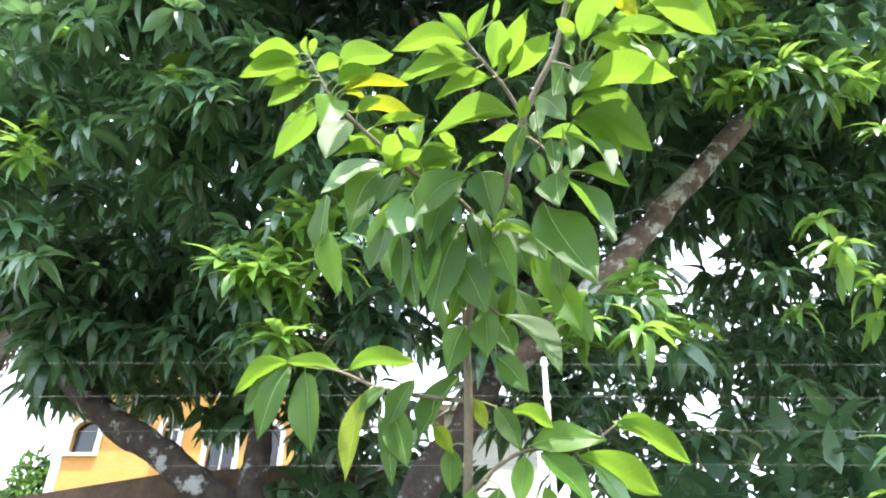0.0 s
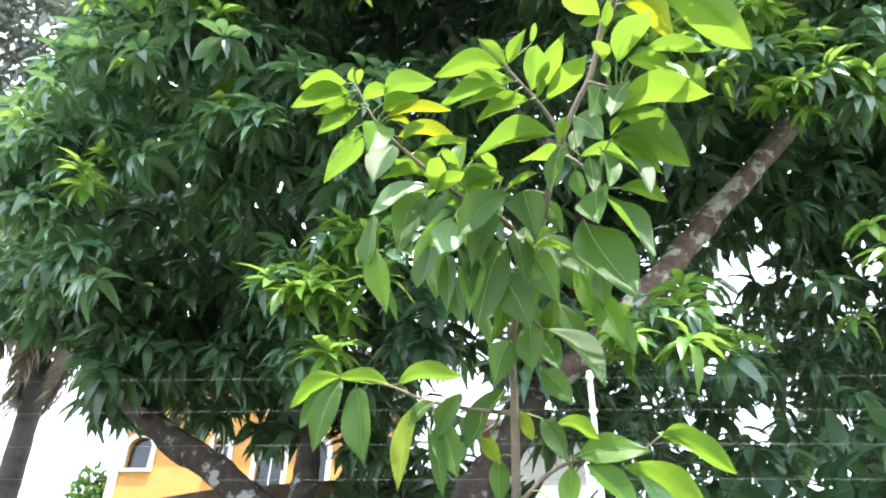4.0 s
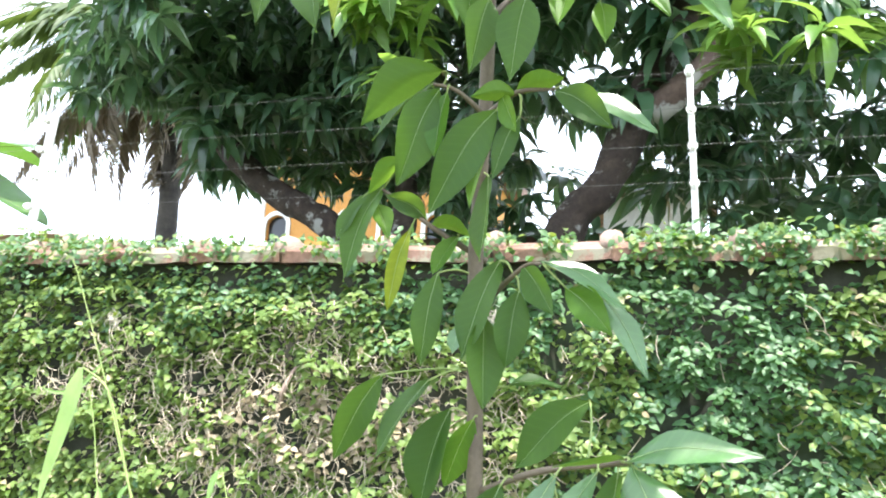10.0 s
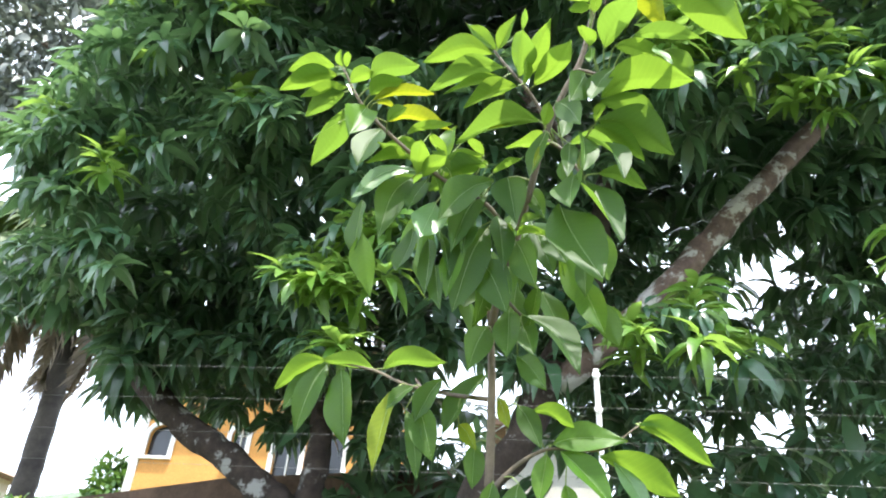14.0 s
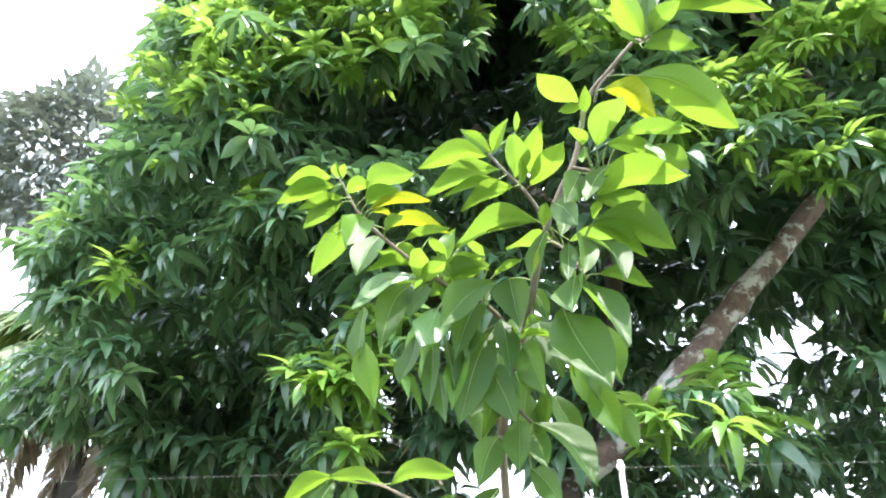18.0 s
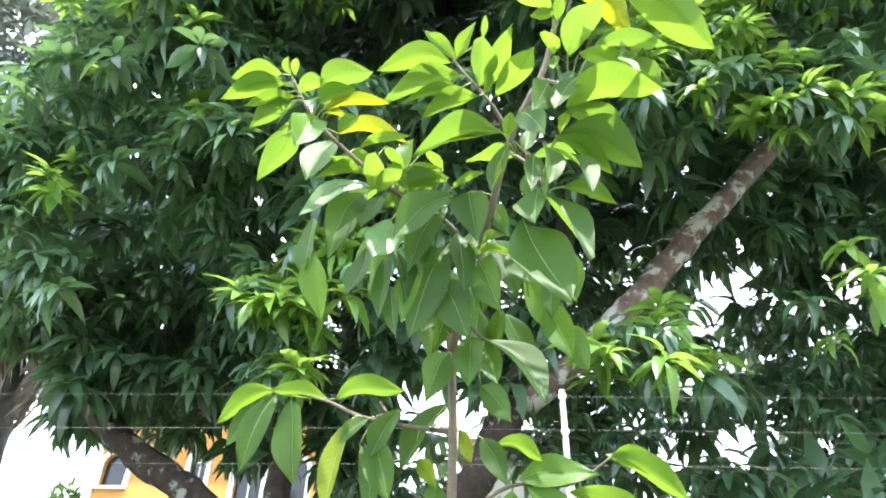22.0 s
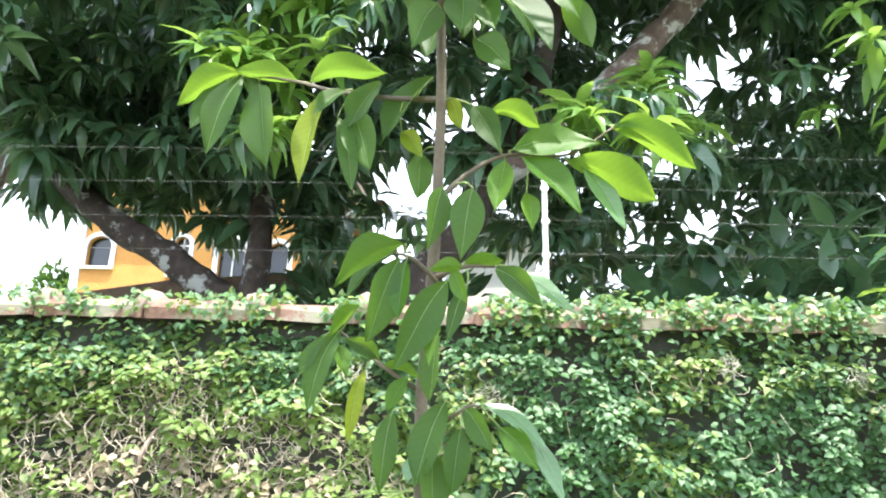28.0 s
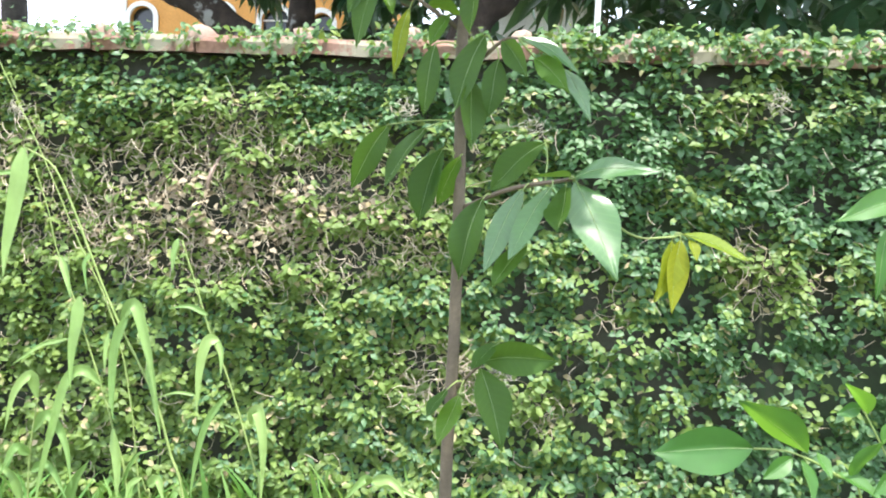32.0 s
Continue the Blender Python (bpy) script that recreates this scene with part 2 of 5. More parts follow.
def thing(name, label, category, group="", kind="", at=(0, 0, 0)):
    ob = new(name)
    ob.empty_display_size = 0.05
    ob.location = at
    return tagged(ob, label, category, group, kind)


def box(bm, x0, x1, y0, y1, z0, z1, bevel=0.0):
    r = bmesh.ops.create_cube(bm, size=1.0)
    for v in r["verts"]:
        v.co = Vector(((x0 + x1) / 2 + v.co.x * (x1 - x0), (y0 + y1) / 2 + v.co.y * (y1 - y0), (z0 + z1) / 2 + v.co.z * (z1 - z0)))
    if bevel:
        bmesh.ops.bevel(bm, geom=[e for e in bm.edges if all(v in r["verts"] for v in e.verts)], offset=bevel, segments=2, affect="EDGES")
    return bm


def boxed(*a, **k):
    return box(bmesh.new(), *a, **k)


def spline(points, n):
    """n points along a smooth line through the given ones, with radii carried along."""
    p = np.array(points, float)
    p = np.vstack([2 * p[0] - p[1], p, 2 * p[-1] - p[-2]])
    out = []
    for s in np.linspace(0, len(p) - 3 - 1e-6, n):
        i = int(s)
        f = s - i
        a, b, c, d = p[i : i + 4]
        out.append(0.5 * (2 * b + (c - a) * f + (2 * a - 5 * b + 4 * c - d) * f * f + (3 * b - a - 3 * c + d) * f ** 3))
    return np.array(out)


def tube(points, n=16, sides=8, rough=0.0, seed=0):
    """A tapering tube through points (x, y, z, radius), with lumps."""
    rnd = np.random.RandomState(seed)
    q = spline(points, n)
    verts, faces = [], []
    side = np.array([1.0, 0.2, 0.1])
    for i in range(n):
        d = q[min(i + 1, n - 1), :3] - q[max(i - 1, 0), :3]
        d /= np.linalg.norm(d) + 1e-9
        u = side - d * (side @ d)
        u /= np.linalg.norm(u)
        w = np.cross(d, u)
        for k in range(sides):
            a = 2 * math.pi * k / sides
            r = q[i, 3] * (1 + rough * rnd.uniform(-1, 1))
            verts.append(q[i, :3] + r * (math.cos(a) * u + math.sin(a) * w))
    for i in range(n - 1):
        for k in range(sides):
            a, b = i * sides + k, i * sides + (k + 1) % sides
            faces.append((a, b, b + sides, a + sides))
    faces.append(tuple(range(sides))[::-1])
    faces.append(tuple(range((n - 1) * sides, n * sides)))
    return np.array(verts), faces


def joined(pieces):
    verts, faces, k = [], [], 0
    for v, f in pieces:
        verts.append(v)
        faces += [tuple(i + k for i in g) for g in f]
        k += len(v)
    return np.vstack(verts), faces


def blade(length, width, rows=7, cols=4, droop=0.25, fold=0.25, tip=0.12, wave=0.0, twist=0.0, belly=0.45, point=0.72):
    """A leaf blade along +y, face up: widest at belly, drawn out to a tip, folded along its midrib and drooping."""
    verts, faces = [], []
    for i in range(rows + 1):
        s = i / rows
        w = (s / belly) ** point * ((1 - s) / (1 - belly)) ** (point * (1 - belly) / belly + tip) if 0 < s < 1 else 0.0
        w = width / 2 * min(w, 1.0) + 0.006 * width
        bend = droop * length * s * s
        along = length * (s - 0.18 * droop * s * s)
        for j in range(cols + 1):
            c = 2 * j / cols - 1
            z = fold * abs(c) * w - bend + wave * width * math.sin(9 * s + 2 * c) * abs(c) + twist * c * w * s
            verts.append((c * w, along, z))
    for i in range(rows):
        for j in range(cols):
            a = i * (cols + 1) + j
            faces.append((a, a + 1, a + cols + 2, a + cols + 1))
    return np.array(verts), faces


def scatter(proto, mats):
    """Many copies of (points, faces), one for each 4 x 4 matrix of an array, joined into one mesh."""
    v, f = proto
    f = np.array(f)
    mats = np.asarray(mats)
    h = np.hstack([v, np.ones((len(v), 1))])
    pts = np.einsum("nij,kj->nki", mats[:, :3, :], h).reshape(-1, 3)
    faces = (f[None] + (np.arange(len(mats)) * len(v))[:, None, None]).reshape(-1, f.shape[1])
    return pts, faces


def quick_mesh(name, pts, faces, material, smooth=True):
    me = bpy.data.meshes.new(name)
    k = faces.shape[1]
    me.vertices.add(len(pts))
    me.vertices.foreach_set("co", np.ascontiguousarray(pts, np.float32).ravel())
    me.loops.add(faces.size)
    me.loops.foreach_set("vertex_index", np.ascontiguousarray(faces, np.int32).ravel())
    me.polygons.add(len(faces))
    me.polygons.foreach_set("loop_start", np.arange(0, faces.size, k, dtype=np.int32))
    me.polygons.foreach_set("loop_total", np.full(len(faces), k, np.int32))
    if smooth:
        me.polygons.foreach_set("use_smooth", np.ones(len(faces), bool))
    me.materials.append(material)
    me.update(calc_edges=True)
    me.validate()
    return me


def frames_at(pos, axis, normal, size):
    """Matrices that lay +y along axis and +z near normal, at pos, scaled by size."""
    pos, axis, normal = (np.asarray(a, float) for a in (pos, axis, normal))
    y = axis / np.linalg.norm(axis, axis=1, keepdims=True)
    x = np.cross(y, normal)
    x /= np.linalg.norm(x, axis=1, keepdims=True) + 1e-9
    z = np.cross(x, y)
    m = np.zeros((len(pos), 4, 4))
    s = np.asarray(size, float).reshape(-1, 1)
    m[:, :3, 0], m[:, :3, 1], m[:, :3, 2], m[:, :3, 3], m[:, 3, 3] = x * s, y * s, z * s, pos, 1
    return m

# ---- setting: ground, boundary wall ----
WALL_Y, WALL_TOP = 3.0, 1.865
gn = 60
gv, gf = [], []
for j in range(gn + 1):
    for i in range(gn + 1):
        x = 900 * math.copysign(abs(2 * i / gn - 1) ** 3, 2 * i / gn - 1)
        y = 900 * math.copysign(abs(2 * j / gn - 1) ** 3, 2 * j / gn - 1)
        gv.append((x, y, 0.03 * noise.noise((x * 0.9, y * 0.9, 0)) if max(abs(x), abs(y)) < 40 else 0.0))
for j in range(gn):
    for i in range(gn):
        a = j * (gn + 1) + i
        gf.append((a, a + 1, a + gn + 2, a + gn + 1))
tagged(part("ground", (np.array(gv), gf), M_EARTH, smooth=True), "grown-over garden earth reaching away on both sides", "ground", kind="structure")

wb = bmesh.new()
box(wb, -14, 14, WALL_Y, WALL_Y + 0.18, -0.1, WALL_TOP)
wall = tagged(part("wall_garden", wb, M_RENDER), "old stained rendered garden wall, shade darkened into it, under a dense creeper", "wall", kind="structure")

# coping of clay ridge tiles, with a mortar hump over each joint
PITCH, FIRST = 0.415, -0.614
prof = [(-0.075, -0.012), (-0.078, 0.03), (-0.06, 0.052), (0.0, 0.072), (0.09, 0.08), (0.18, 0.072), (0.24, 0.052), (0.258, 0.03), (0.255, -0.012)]


def ridge_tile(seed):
    r = np.random.RandomState(seed)
    n, v, f = len(prof), [], []
    stations = (-0.5, -0.47, -0.2, 0.1, 0.42, 0.46, 0.5)
    for s in stations:
        grow = 1.0 + (0.05 if s > 0.4 else 0.0)
        for y, z in prof:
            v.append((s * PITCH * 0.992, y * grow + r.uniform(-0.005, 0.005), z * grow + r.uniform(-0.005, 0.005)))
    for i in range(len(stations) - 1):
        for k in range(n - 1):
            a = i * n + k
            f.append((a, a + n, a + n + 1, a + 1))
    f.append(tuple(range(n)))
    f.append(tuple(range((len(stations) - 1) * n, len(stations) * n))[::-1])
    return np.array(v), f


def hump(seed):
    bm = bmesh.new()
    bmesh.ops.create_icosphere(bm, subdivisions=2, radius=1.0)
    for v in bm.verts:
        k = 1 + 0.5 * noise.noise(v.co * 1.5 + Vector((seed, 0, 0)))
        v.co = Vector((v.co.x * 0.043 * k, v.co.y * 0.08 * k, max(v.co.z, -0.5) * 0.044 * k))
    return bm


tile_meshes, hump_meshes = [], []
for s in range(4):
    o = part("ridge_tile", ridge_tile(s), M_CLAY, wall)
    tile_meshes.append(o)
for s in range(4):
    hump_meshes.append(part("mortar_hump", hump(s * 3.1), M_MORTAR, wall, smooth=True))
rt = random.Random(5)
for k in range(-18, 19):
    for src, dx, z, dy in ((tile_meshes, PITCH / 2, WALL_TOP + 0.004, 0), (hump_meshes, 0.0, WALL_TOP + 0.062, 0.0)):
        m = src[k % 4]
        ob = m if (0 <= k < 4) else new(m.name.split(".")[0], m.data)
        ob.parent = wall
        ob.location = (FIRST + k * PITCH + dx + rt.uniform(-0.004, 0.004), WALL_Y + dy + rt.uniform(-0.006, 0.006), z + rt.uniform(-0.004, 0.004))
        ob.rotation_euler = (rt.uniform(-0.05, 0.05), rt.uniform(-0.02, 0.02), rt.uniform(-0.03, 0.03))
        if src is hump_meshes:
            q = rt.uniform(0.9, 1.3)
            ob.scale = (q, 1.05, rt.uniform(1.0, 1.35))

# ---- wire fence on the wall ----
WIRES = (2.18, 2.325, 2.47, 2.625)
fence = thing("wire_fence", "thin four-strand wire fence on slim white posts on the wall", "fence", at=(0, 3.12, WALL_TOP))


def fence_post(x, lean, h):
    bm = bmesh.new()
    box(bm, -0.0115, 0.0115, -0.004, 0.004, -0.05, h, 0.002)
    box(bm, 0.005, 0.0125, 0.004, 0.034, -0.05, h, 0.002)
    for v in bm.verts:
        v.co.x += lean * v.co.z + 0.004 * math.sin(v.co.z * 9)
    ob = part("post", bm, M_WHITE, fence, "slim white-painted angle-iron post")
    ob.location = (x, 0, 0.0)
    for w in WIRES:
        ib = bmesh.new()
        for zz, rad in ((-0.014, 0.012), (0.0, 0.018), (0.014, 0.012)):
            r = bmesh.ops.create_cone(ib, cap_ends=True, segments=12, radius1=rad, radius2=rad * 0.85, depth=0.013)
            for v in r["verts"]:
                v.co = Vector((v.co.x, v.co.z + zz, v.co.y))
        io = part("insulator", ib, M_WHITE, ob)
        io.location = (lean * (w - WALL_TOP), -0.022, w - WALL_TOP)


for post_x, ln in ((0.508, -0.012), (-2.51, 0.01), (3.5, 0.005), (-5.5, 0.0)):
    fence_post(post_x, ln, 0.80)
for i, w in enumerate(WIRES):
    pts = []
    for x in np.linspace(-8, 8, 33):
        pts.append((x, -0.034, w - WALL_TOP + 0.006 * math.sin(x * 1.1 + i) - 0.004 * (i % 2), 0.00065))
    v, f = tube(pts, 80, 5)
    part("wire", (v, f), M_WIRE, fence)

# ---- mango trees behind the wall ----
# mean camera position; the crown is shaped in slopes as seen from here
MEAN_EYE = Vector((0.15, 0.3, 1.5))
LOW = ((-1.6, 0.62), (-1.16, 0.56), (-0.95, 0.5), (-0.82, 0.45), (-0.76, 0.44), (-0.69, 0.365), (-0.65, 0.31), (-0.6, 0.29), (-0.46, 0.28), (-0.38, 0.285), (-0.35, 0.275), (-0.28, 0.255), (-0.25, 0.24), (-0.225, 0.17), (-0.1, 0.14), (0.02, 0.26), (0.1, 0.25), (0.2, 0.12), (0.6, 0.1), (2, 0.1))
LEFT = ((0.3, -0.9), (0.5, -0.97), (0.74, -1.04), (0.99, -1.1), (1.25, -1.02), (1.45, -1.04), (1.6, -1.1), (1.75, -1.1), (2.2, -1.06), (3.0, -1.0))
GAPS = ((0.398, 0.6, 0.07, 0.042, 0.45), (0.305, 0.524, 0.055, 0.026, 0.1), (0.318, 0.441, 0.034, 0.024, 0), (0.37, 0.323, 0.028, 0.022, 0), (0.43, 0.684, 0.02, 0.022, 0),
        (-0.38, 0.712, 0.042, 0.028, -0.5), (-0.315, 0.67, 0.026, 0.022, 0), (-0.258, 0.555, 0.026, 0.055, 0), (-0.262, 0.49, 0.018, 0.03, 0), (-0.075, 0.4, 0.045, 0.028, 0), (-0.02, 0.51, 0.05, 0.055, 0), (0.065, 0.61, 0.03, 0.04, 0),
        (0.37, 0.33, 0.024, 0.02, 0), (0.423, 0.341, 0.022, 0.02, 0), (0.472, 0.248, 0.026, 0.03, 0), (0.045, 0.265, 0.03, 0.035, 0))


# lines of sight kept free of leaves so that limbs show, and hollows in the outer layer
BARE = ((0.2, 0.512, 0.34, 0.664, 0.03), (0.34, 0.664, 0.5, 0.845, 0.025), (-0.09, 0.17, 0.04, 0.37, 0.03), (0.1, 0.5, 0.16, 0.72, 0.01), (-0.37, 0.1, -0.48, 0.29, 0.04), (-0.48, 0.29, -0.57, 0.35, 0.0))
HOLLOWS = ((-0.02, 1.6, 0.09, 0.42), (-0.24, 1.24, 0.2, 0.11), (0.59, 0.83, 0.11, 0.12), (-0.6, 0.46, 0.2, 0.1), (0.27, 0.78, 0.08, 0.09), (0.53, 1.5, 0.1, 0.06), (0.5, 0.85, 0.13, 0.14), (0.78, 0.8, 0.2, 0.22), (0.78, 1.78, 0.2, 0.14), (-0.62, 0.6, 0.24, 0.13), (-0.1, 0.4, 0.2, 0.14))


def clear_of_limbs(u, v, y):
    if y < 5.5 and any(((u - a) / c) ** 2 + ((v - b) / d) ** 2 < 1 for a, b, c, d in HOLLOWS):
        return False
    if y > 5.3:
        return True
    for a, b, c, d, w in BARE:
        k = max(0.0, min(1.0, ((u - a) * (c - a) + (v - b) * (d - b)) / ((c - a) ** 2 + (d - b) ** 2)))
        if math.hypot(u - a - k * (c - a), v - b - k * (d - b)) < w + 0.03:
            return False
    return True


def crown_holds(u, v, slack=0.0):
    """Whether the crown has leaves along this line of sight (slopes across, up): its underside, its outer edge and the
    windows of sky in it.
    """
    if v < np.interp(u, *zip(*LOW)) + 1.7 * slack + (0.03 + 0.028 * math.sin(41 * u) + 0.02 * math.sin(23 * u + 1) if u < -0.25 else 0.01) or u < np.interp(v, *zip(*LEFT)) + slack:
        return False
    for gu, gv_, a, b, t in GAPS:
        du, dv = u - gu, v - gv_
        x, y = du * math.cos(t) + dv * math.sin(t), -du * math.sin(t) + dv * math.cos(t)
        if (x / a) ** 2 + (y / b) ** 2 < 1:
            return False
    return True


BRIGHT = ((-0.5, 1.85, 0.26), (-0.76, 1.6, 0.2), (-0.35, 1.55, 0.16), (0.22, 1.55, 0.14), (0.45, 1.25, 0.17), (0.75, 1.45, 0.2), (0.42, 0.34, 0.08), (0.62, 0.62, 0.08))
# shoots that stand out in front of the rest, most in the lighter sunlit colour
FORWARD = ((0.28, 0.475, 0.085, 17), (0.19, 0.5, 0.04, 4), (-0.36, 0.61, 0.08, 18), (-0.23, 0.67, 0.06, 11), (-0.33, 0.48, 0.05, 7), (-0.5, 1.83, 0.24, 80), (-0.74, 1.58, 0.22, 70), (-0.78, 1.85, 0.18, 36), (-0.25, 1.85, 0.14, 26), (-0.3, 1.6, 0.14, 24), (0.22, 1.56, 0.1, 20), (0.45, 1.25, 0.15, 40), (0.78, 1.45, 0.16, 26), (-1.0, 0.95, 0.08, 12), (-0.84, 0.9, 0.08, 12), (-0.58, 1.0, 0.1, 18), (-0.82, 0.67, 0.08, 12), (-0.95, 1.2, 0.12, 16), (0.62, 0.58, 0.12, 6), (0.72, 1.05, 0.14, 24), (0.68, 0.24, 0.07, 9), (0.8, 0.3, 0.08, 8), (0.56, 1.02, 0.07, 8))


def rosette(seed, n=13, reach=0.22, rows=4, lift=0.0):
    """A shoot end: a whorl of long drooping blades."""
    r = np.random.RandomState(seed)
    out = []
    for k in range(n):
        L = reach * r.uniform(0.7, 1.1)
        p = blade(L, L * r.uniform(0.28, 0.38), rows, 2, r.uniform(0.45, 1.0), 0.4, 0.15, belly=0.5)
        a = 2.4 * k + r.uniform(-0.3, 0.3)
        up = r.uniform(-0.35, 0.85) - 0.5 * k / n + lift
        m = Matrix.Rotation(a, 4, "Z") @ Matrix.Rotation(up, 4, "X") @ Matrix.Rotation(r.uniform(-0.5, 0.5), 4, "Y")
        m = np.array(m)
        q = p[0] + (0, 0.015, 0)
        out.append((q @ m[:3, :3].T + (0, 0, -0.05 * k / n), p[1]))
    return joined(out)


whorls = [rosette(s, 11 + s % 4, 0.25 + 0.02 * (s % 3)) for s in range(8)]
coarse = [rosette(s, 11 + s % 4, 0.22 + 0.02 * (s % 3), 3) for s in range(8)]
upright = [rosette(40 + s, 11 + s % 3, 0.25 + 0.02 * (s % 3), 4, 0.3) for s in range(8)]
rc = np.random.RandomState(11)
bright_spots, dark_spots = [], []
for y0, y1, boughs, each, spread, grow in ((3.45, 4.4, 165, 9, 0.36, 0.84), (4.5, 5.8, 150, 12, 0.6, 1.1), (5.8, 7.8, 2500, 1, 0.0, 1.7), (7.8, 10.0, 1900, 1, 0.0, 2.5)):
    made = 0
    while made < boughs:
        u0, v0 = rc.uniform(-1.55, 1.2), rc.uniform(0.08, 2.6)
        # the crown leans out over the wall towards its top
        yb = rc.uniform(y0, y1) - 0.42 * max(0.0, v0 - 0.7) + 1.7 * max(0.0, min(1.0, (0.78 - v0) / 0.25))
        if not crown_holds(u0, v0, 0.012 * grow) or not clear_of_limbs(u0, v0, yb):
            continue
        made += 1
        for _ in range(each):
            dx, dy, dz = rc.normal(0, 0.5, 3) * spread
            y = yb + 0.6 * dy
            far = y - MEAN_EYE.y
            u, v = u0 + dx / far, v0 + 0.8 * dz / far
            if not crown_holds(u, v, 0.012 * grow) or not clear_of_limbs(u, v, y):
                continue
            p = (MEAN_EYE.x + u * far, y, MEAN_EYE.z + v * far)
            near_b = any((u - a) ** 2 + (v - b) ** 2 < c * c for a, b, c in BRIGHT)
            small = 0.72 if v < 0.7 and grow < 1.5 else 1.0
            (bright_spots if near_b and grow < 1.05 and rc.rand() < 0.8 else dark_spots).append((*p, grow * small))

for u0, v0, spread, count in FORWARD:
    for _ in range(int(1.35 * count)):
        y = rc.uniform(3.4, 3.9) - 0.4 * max(0.0, v0 - 0.7)
        u, v = u0 + rc.normal(0, 0.6) * spread, v0 + rc.normal(0, 0.5) * spread
        (bright_spots if rc.rand() < (0.72 if v0 > 1.2 or u0 > -0.45 else 0.15) else dark_spots).append((MEAN_EYE.x + u * (y - MEAN_EYE.y), y, MEAN_EYE.z + v * (y - MEAN_EYE.y), 0.7))
for k in range(260):
    u, v, y = rc.uniform(-0.98, -0.3), rc.uniform(0.4, 0.68), rc.uniform(4.95, 5.7)
    if k > 220:
        u, v, y = rc.uniform(-0.2, 0.1), rc.uniform(0.42, 0.6), rc.uniform(4.5, 4.9)
    if crown_holds(u, v, 0.01):
        dark_spots.append((MEAN_EYE.x + u * (y - MEAN_EYE.y), y, MEAN_EYE.z + v * (y - MEAN_EYE.y), 0.95))
for _ in range(80):
    u, v, y = rc.uniform(0.22, 0.95), rc.uniform(0.1, 0.42), rc.uniform(5.4, 7.5)
    if crown_holds(u, v, 0.0):
        dark_spots.append((MEAN_EYE.x + u * (y - MEAN_EYE.y), y, MEAN_EYE.z + v * (y - MEAN_EYE.y), 1.1))
# the dark underside of the crown, low over the house
for _ in range(420):
    u, v, y = rc.uniform(-0.95, -0.18), rc.uniform(0.26, 0.62), rc.uniform(5.8, 8.2)
    if crown_holds(u, v, 0.01):
        dark_spots.append((MEAN_EYE.x + u * (y - MEAN_EYE.y), y, MEAN_EYE.z + v * (y - MEAN_EYE.y), 1.15))
# unseen leaf roof added over the crown, only to shade what is below
for _ in range(650):
    y = rc.uniform(4.2, 8.5)
    dark_spots.append((rc.uniform(-4.6, 5.0), y, rc.uniform(9.4, 11.0) + 0.25 * (y - 4.2), 2.5))


def placed(p, r):
    m = Matrix.Translation(p[:3]) @ Euler((r.uniform(0.0, 0.55), r.uniform(-0.35, 0.35), 0)).to_matrix().to_4x4() @ Euler((0, 0, r.uniform(0, 6.28))).to_matrix().to_4x4()
    return m @ Matrix.Scale(r.uniform(0.75, 1.2) * p[3], 4)


mango_a = thing("mango_tree", "large mango tree with leaning lichen-patched trunk and dense dark crown", "tree", "mango trees behind the wall", at=(-0.9, 5.0, 0))
mango_b = thing("mango_tree", "large mango tree with a limb slanting across the orange house", "tree", "mango trees behind the wall", at=(-1.6, 5.7, 0))


def limb(tree, name, pts, n=38, sides=12):
    ax, ay, az = tree.location
    v, f = tube([(x - ax, y - ay, z - az, r) for x, y, z, r in pts], n, sides, 0.15, len(pts))
    return part(name, (v, f), M_BARK if tree is mango_a and name == "limb" else M_BARK_SHADED, tree, smooth=True)


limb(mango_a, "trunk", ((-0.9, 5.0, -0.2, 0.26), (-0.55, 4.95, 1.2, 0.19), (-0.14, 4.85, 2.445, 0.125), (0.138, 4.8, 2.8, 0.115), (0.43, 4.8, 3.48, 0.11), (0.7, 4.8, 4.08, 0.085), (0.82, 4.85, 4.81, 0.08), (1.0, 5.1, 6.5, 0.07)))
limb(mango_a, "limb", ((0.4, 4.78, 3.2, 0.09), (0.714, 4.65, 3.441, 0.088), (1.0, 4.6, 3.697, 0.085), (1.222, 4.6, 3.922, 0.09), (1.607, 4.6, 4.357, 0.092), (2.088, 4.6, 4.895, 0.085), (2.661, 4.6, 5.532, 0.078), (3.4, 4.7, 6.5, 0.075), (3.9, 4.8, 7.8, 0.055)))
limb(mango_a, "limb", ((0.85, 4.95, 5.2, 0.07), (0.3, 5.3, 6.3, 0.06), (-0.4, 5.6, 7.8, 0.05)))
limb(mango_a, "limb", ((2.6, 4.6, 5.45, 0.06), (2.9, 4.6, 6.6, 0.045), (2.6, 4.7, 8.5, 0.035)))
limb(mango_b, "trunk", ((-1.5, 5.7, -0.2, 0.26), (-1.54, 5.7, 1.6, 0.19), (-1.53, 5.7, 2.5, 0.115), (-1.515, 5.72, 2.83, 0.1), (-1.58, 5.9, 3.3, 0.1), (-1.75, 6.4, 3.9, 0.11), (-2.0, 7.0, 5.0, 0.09)))
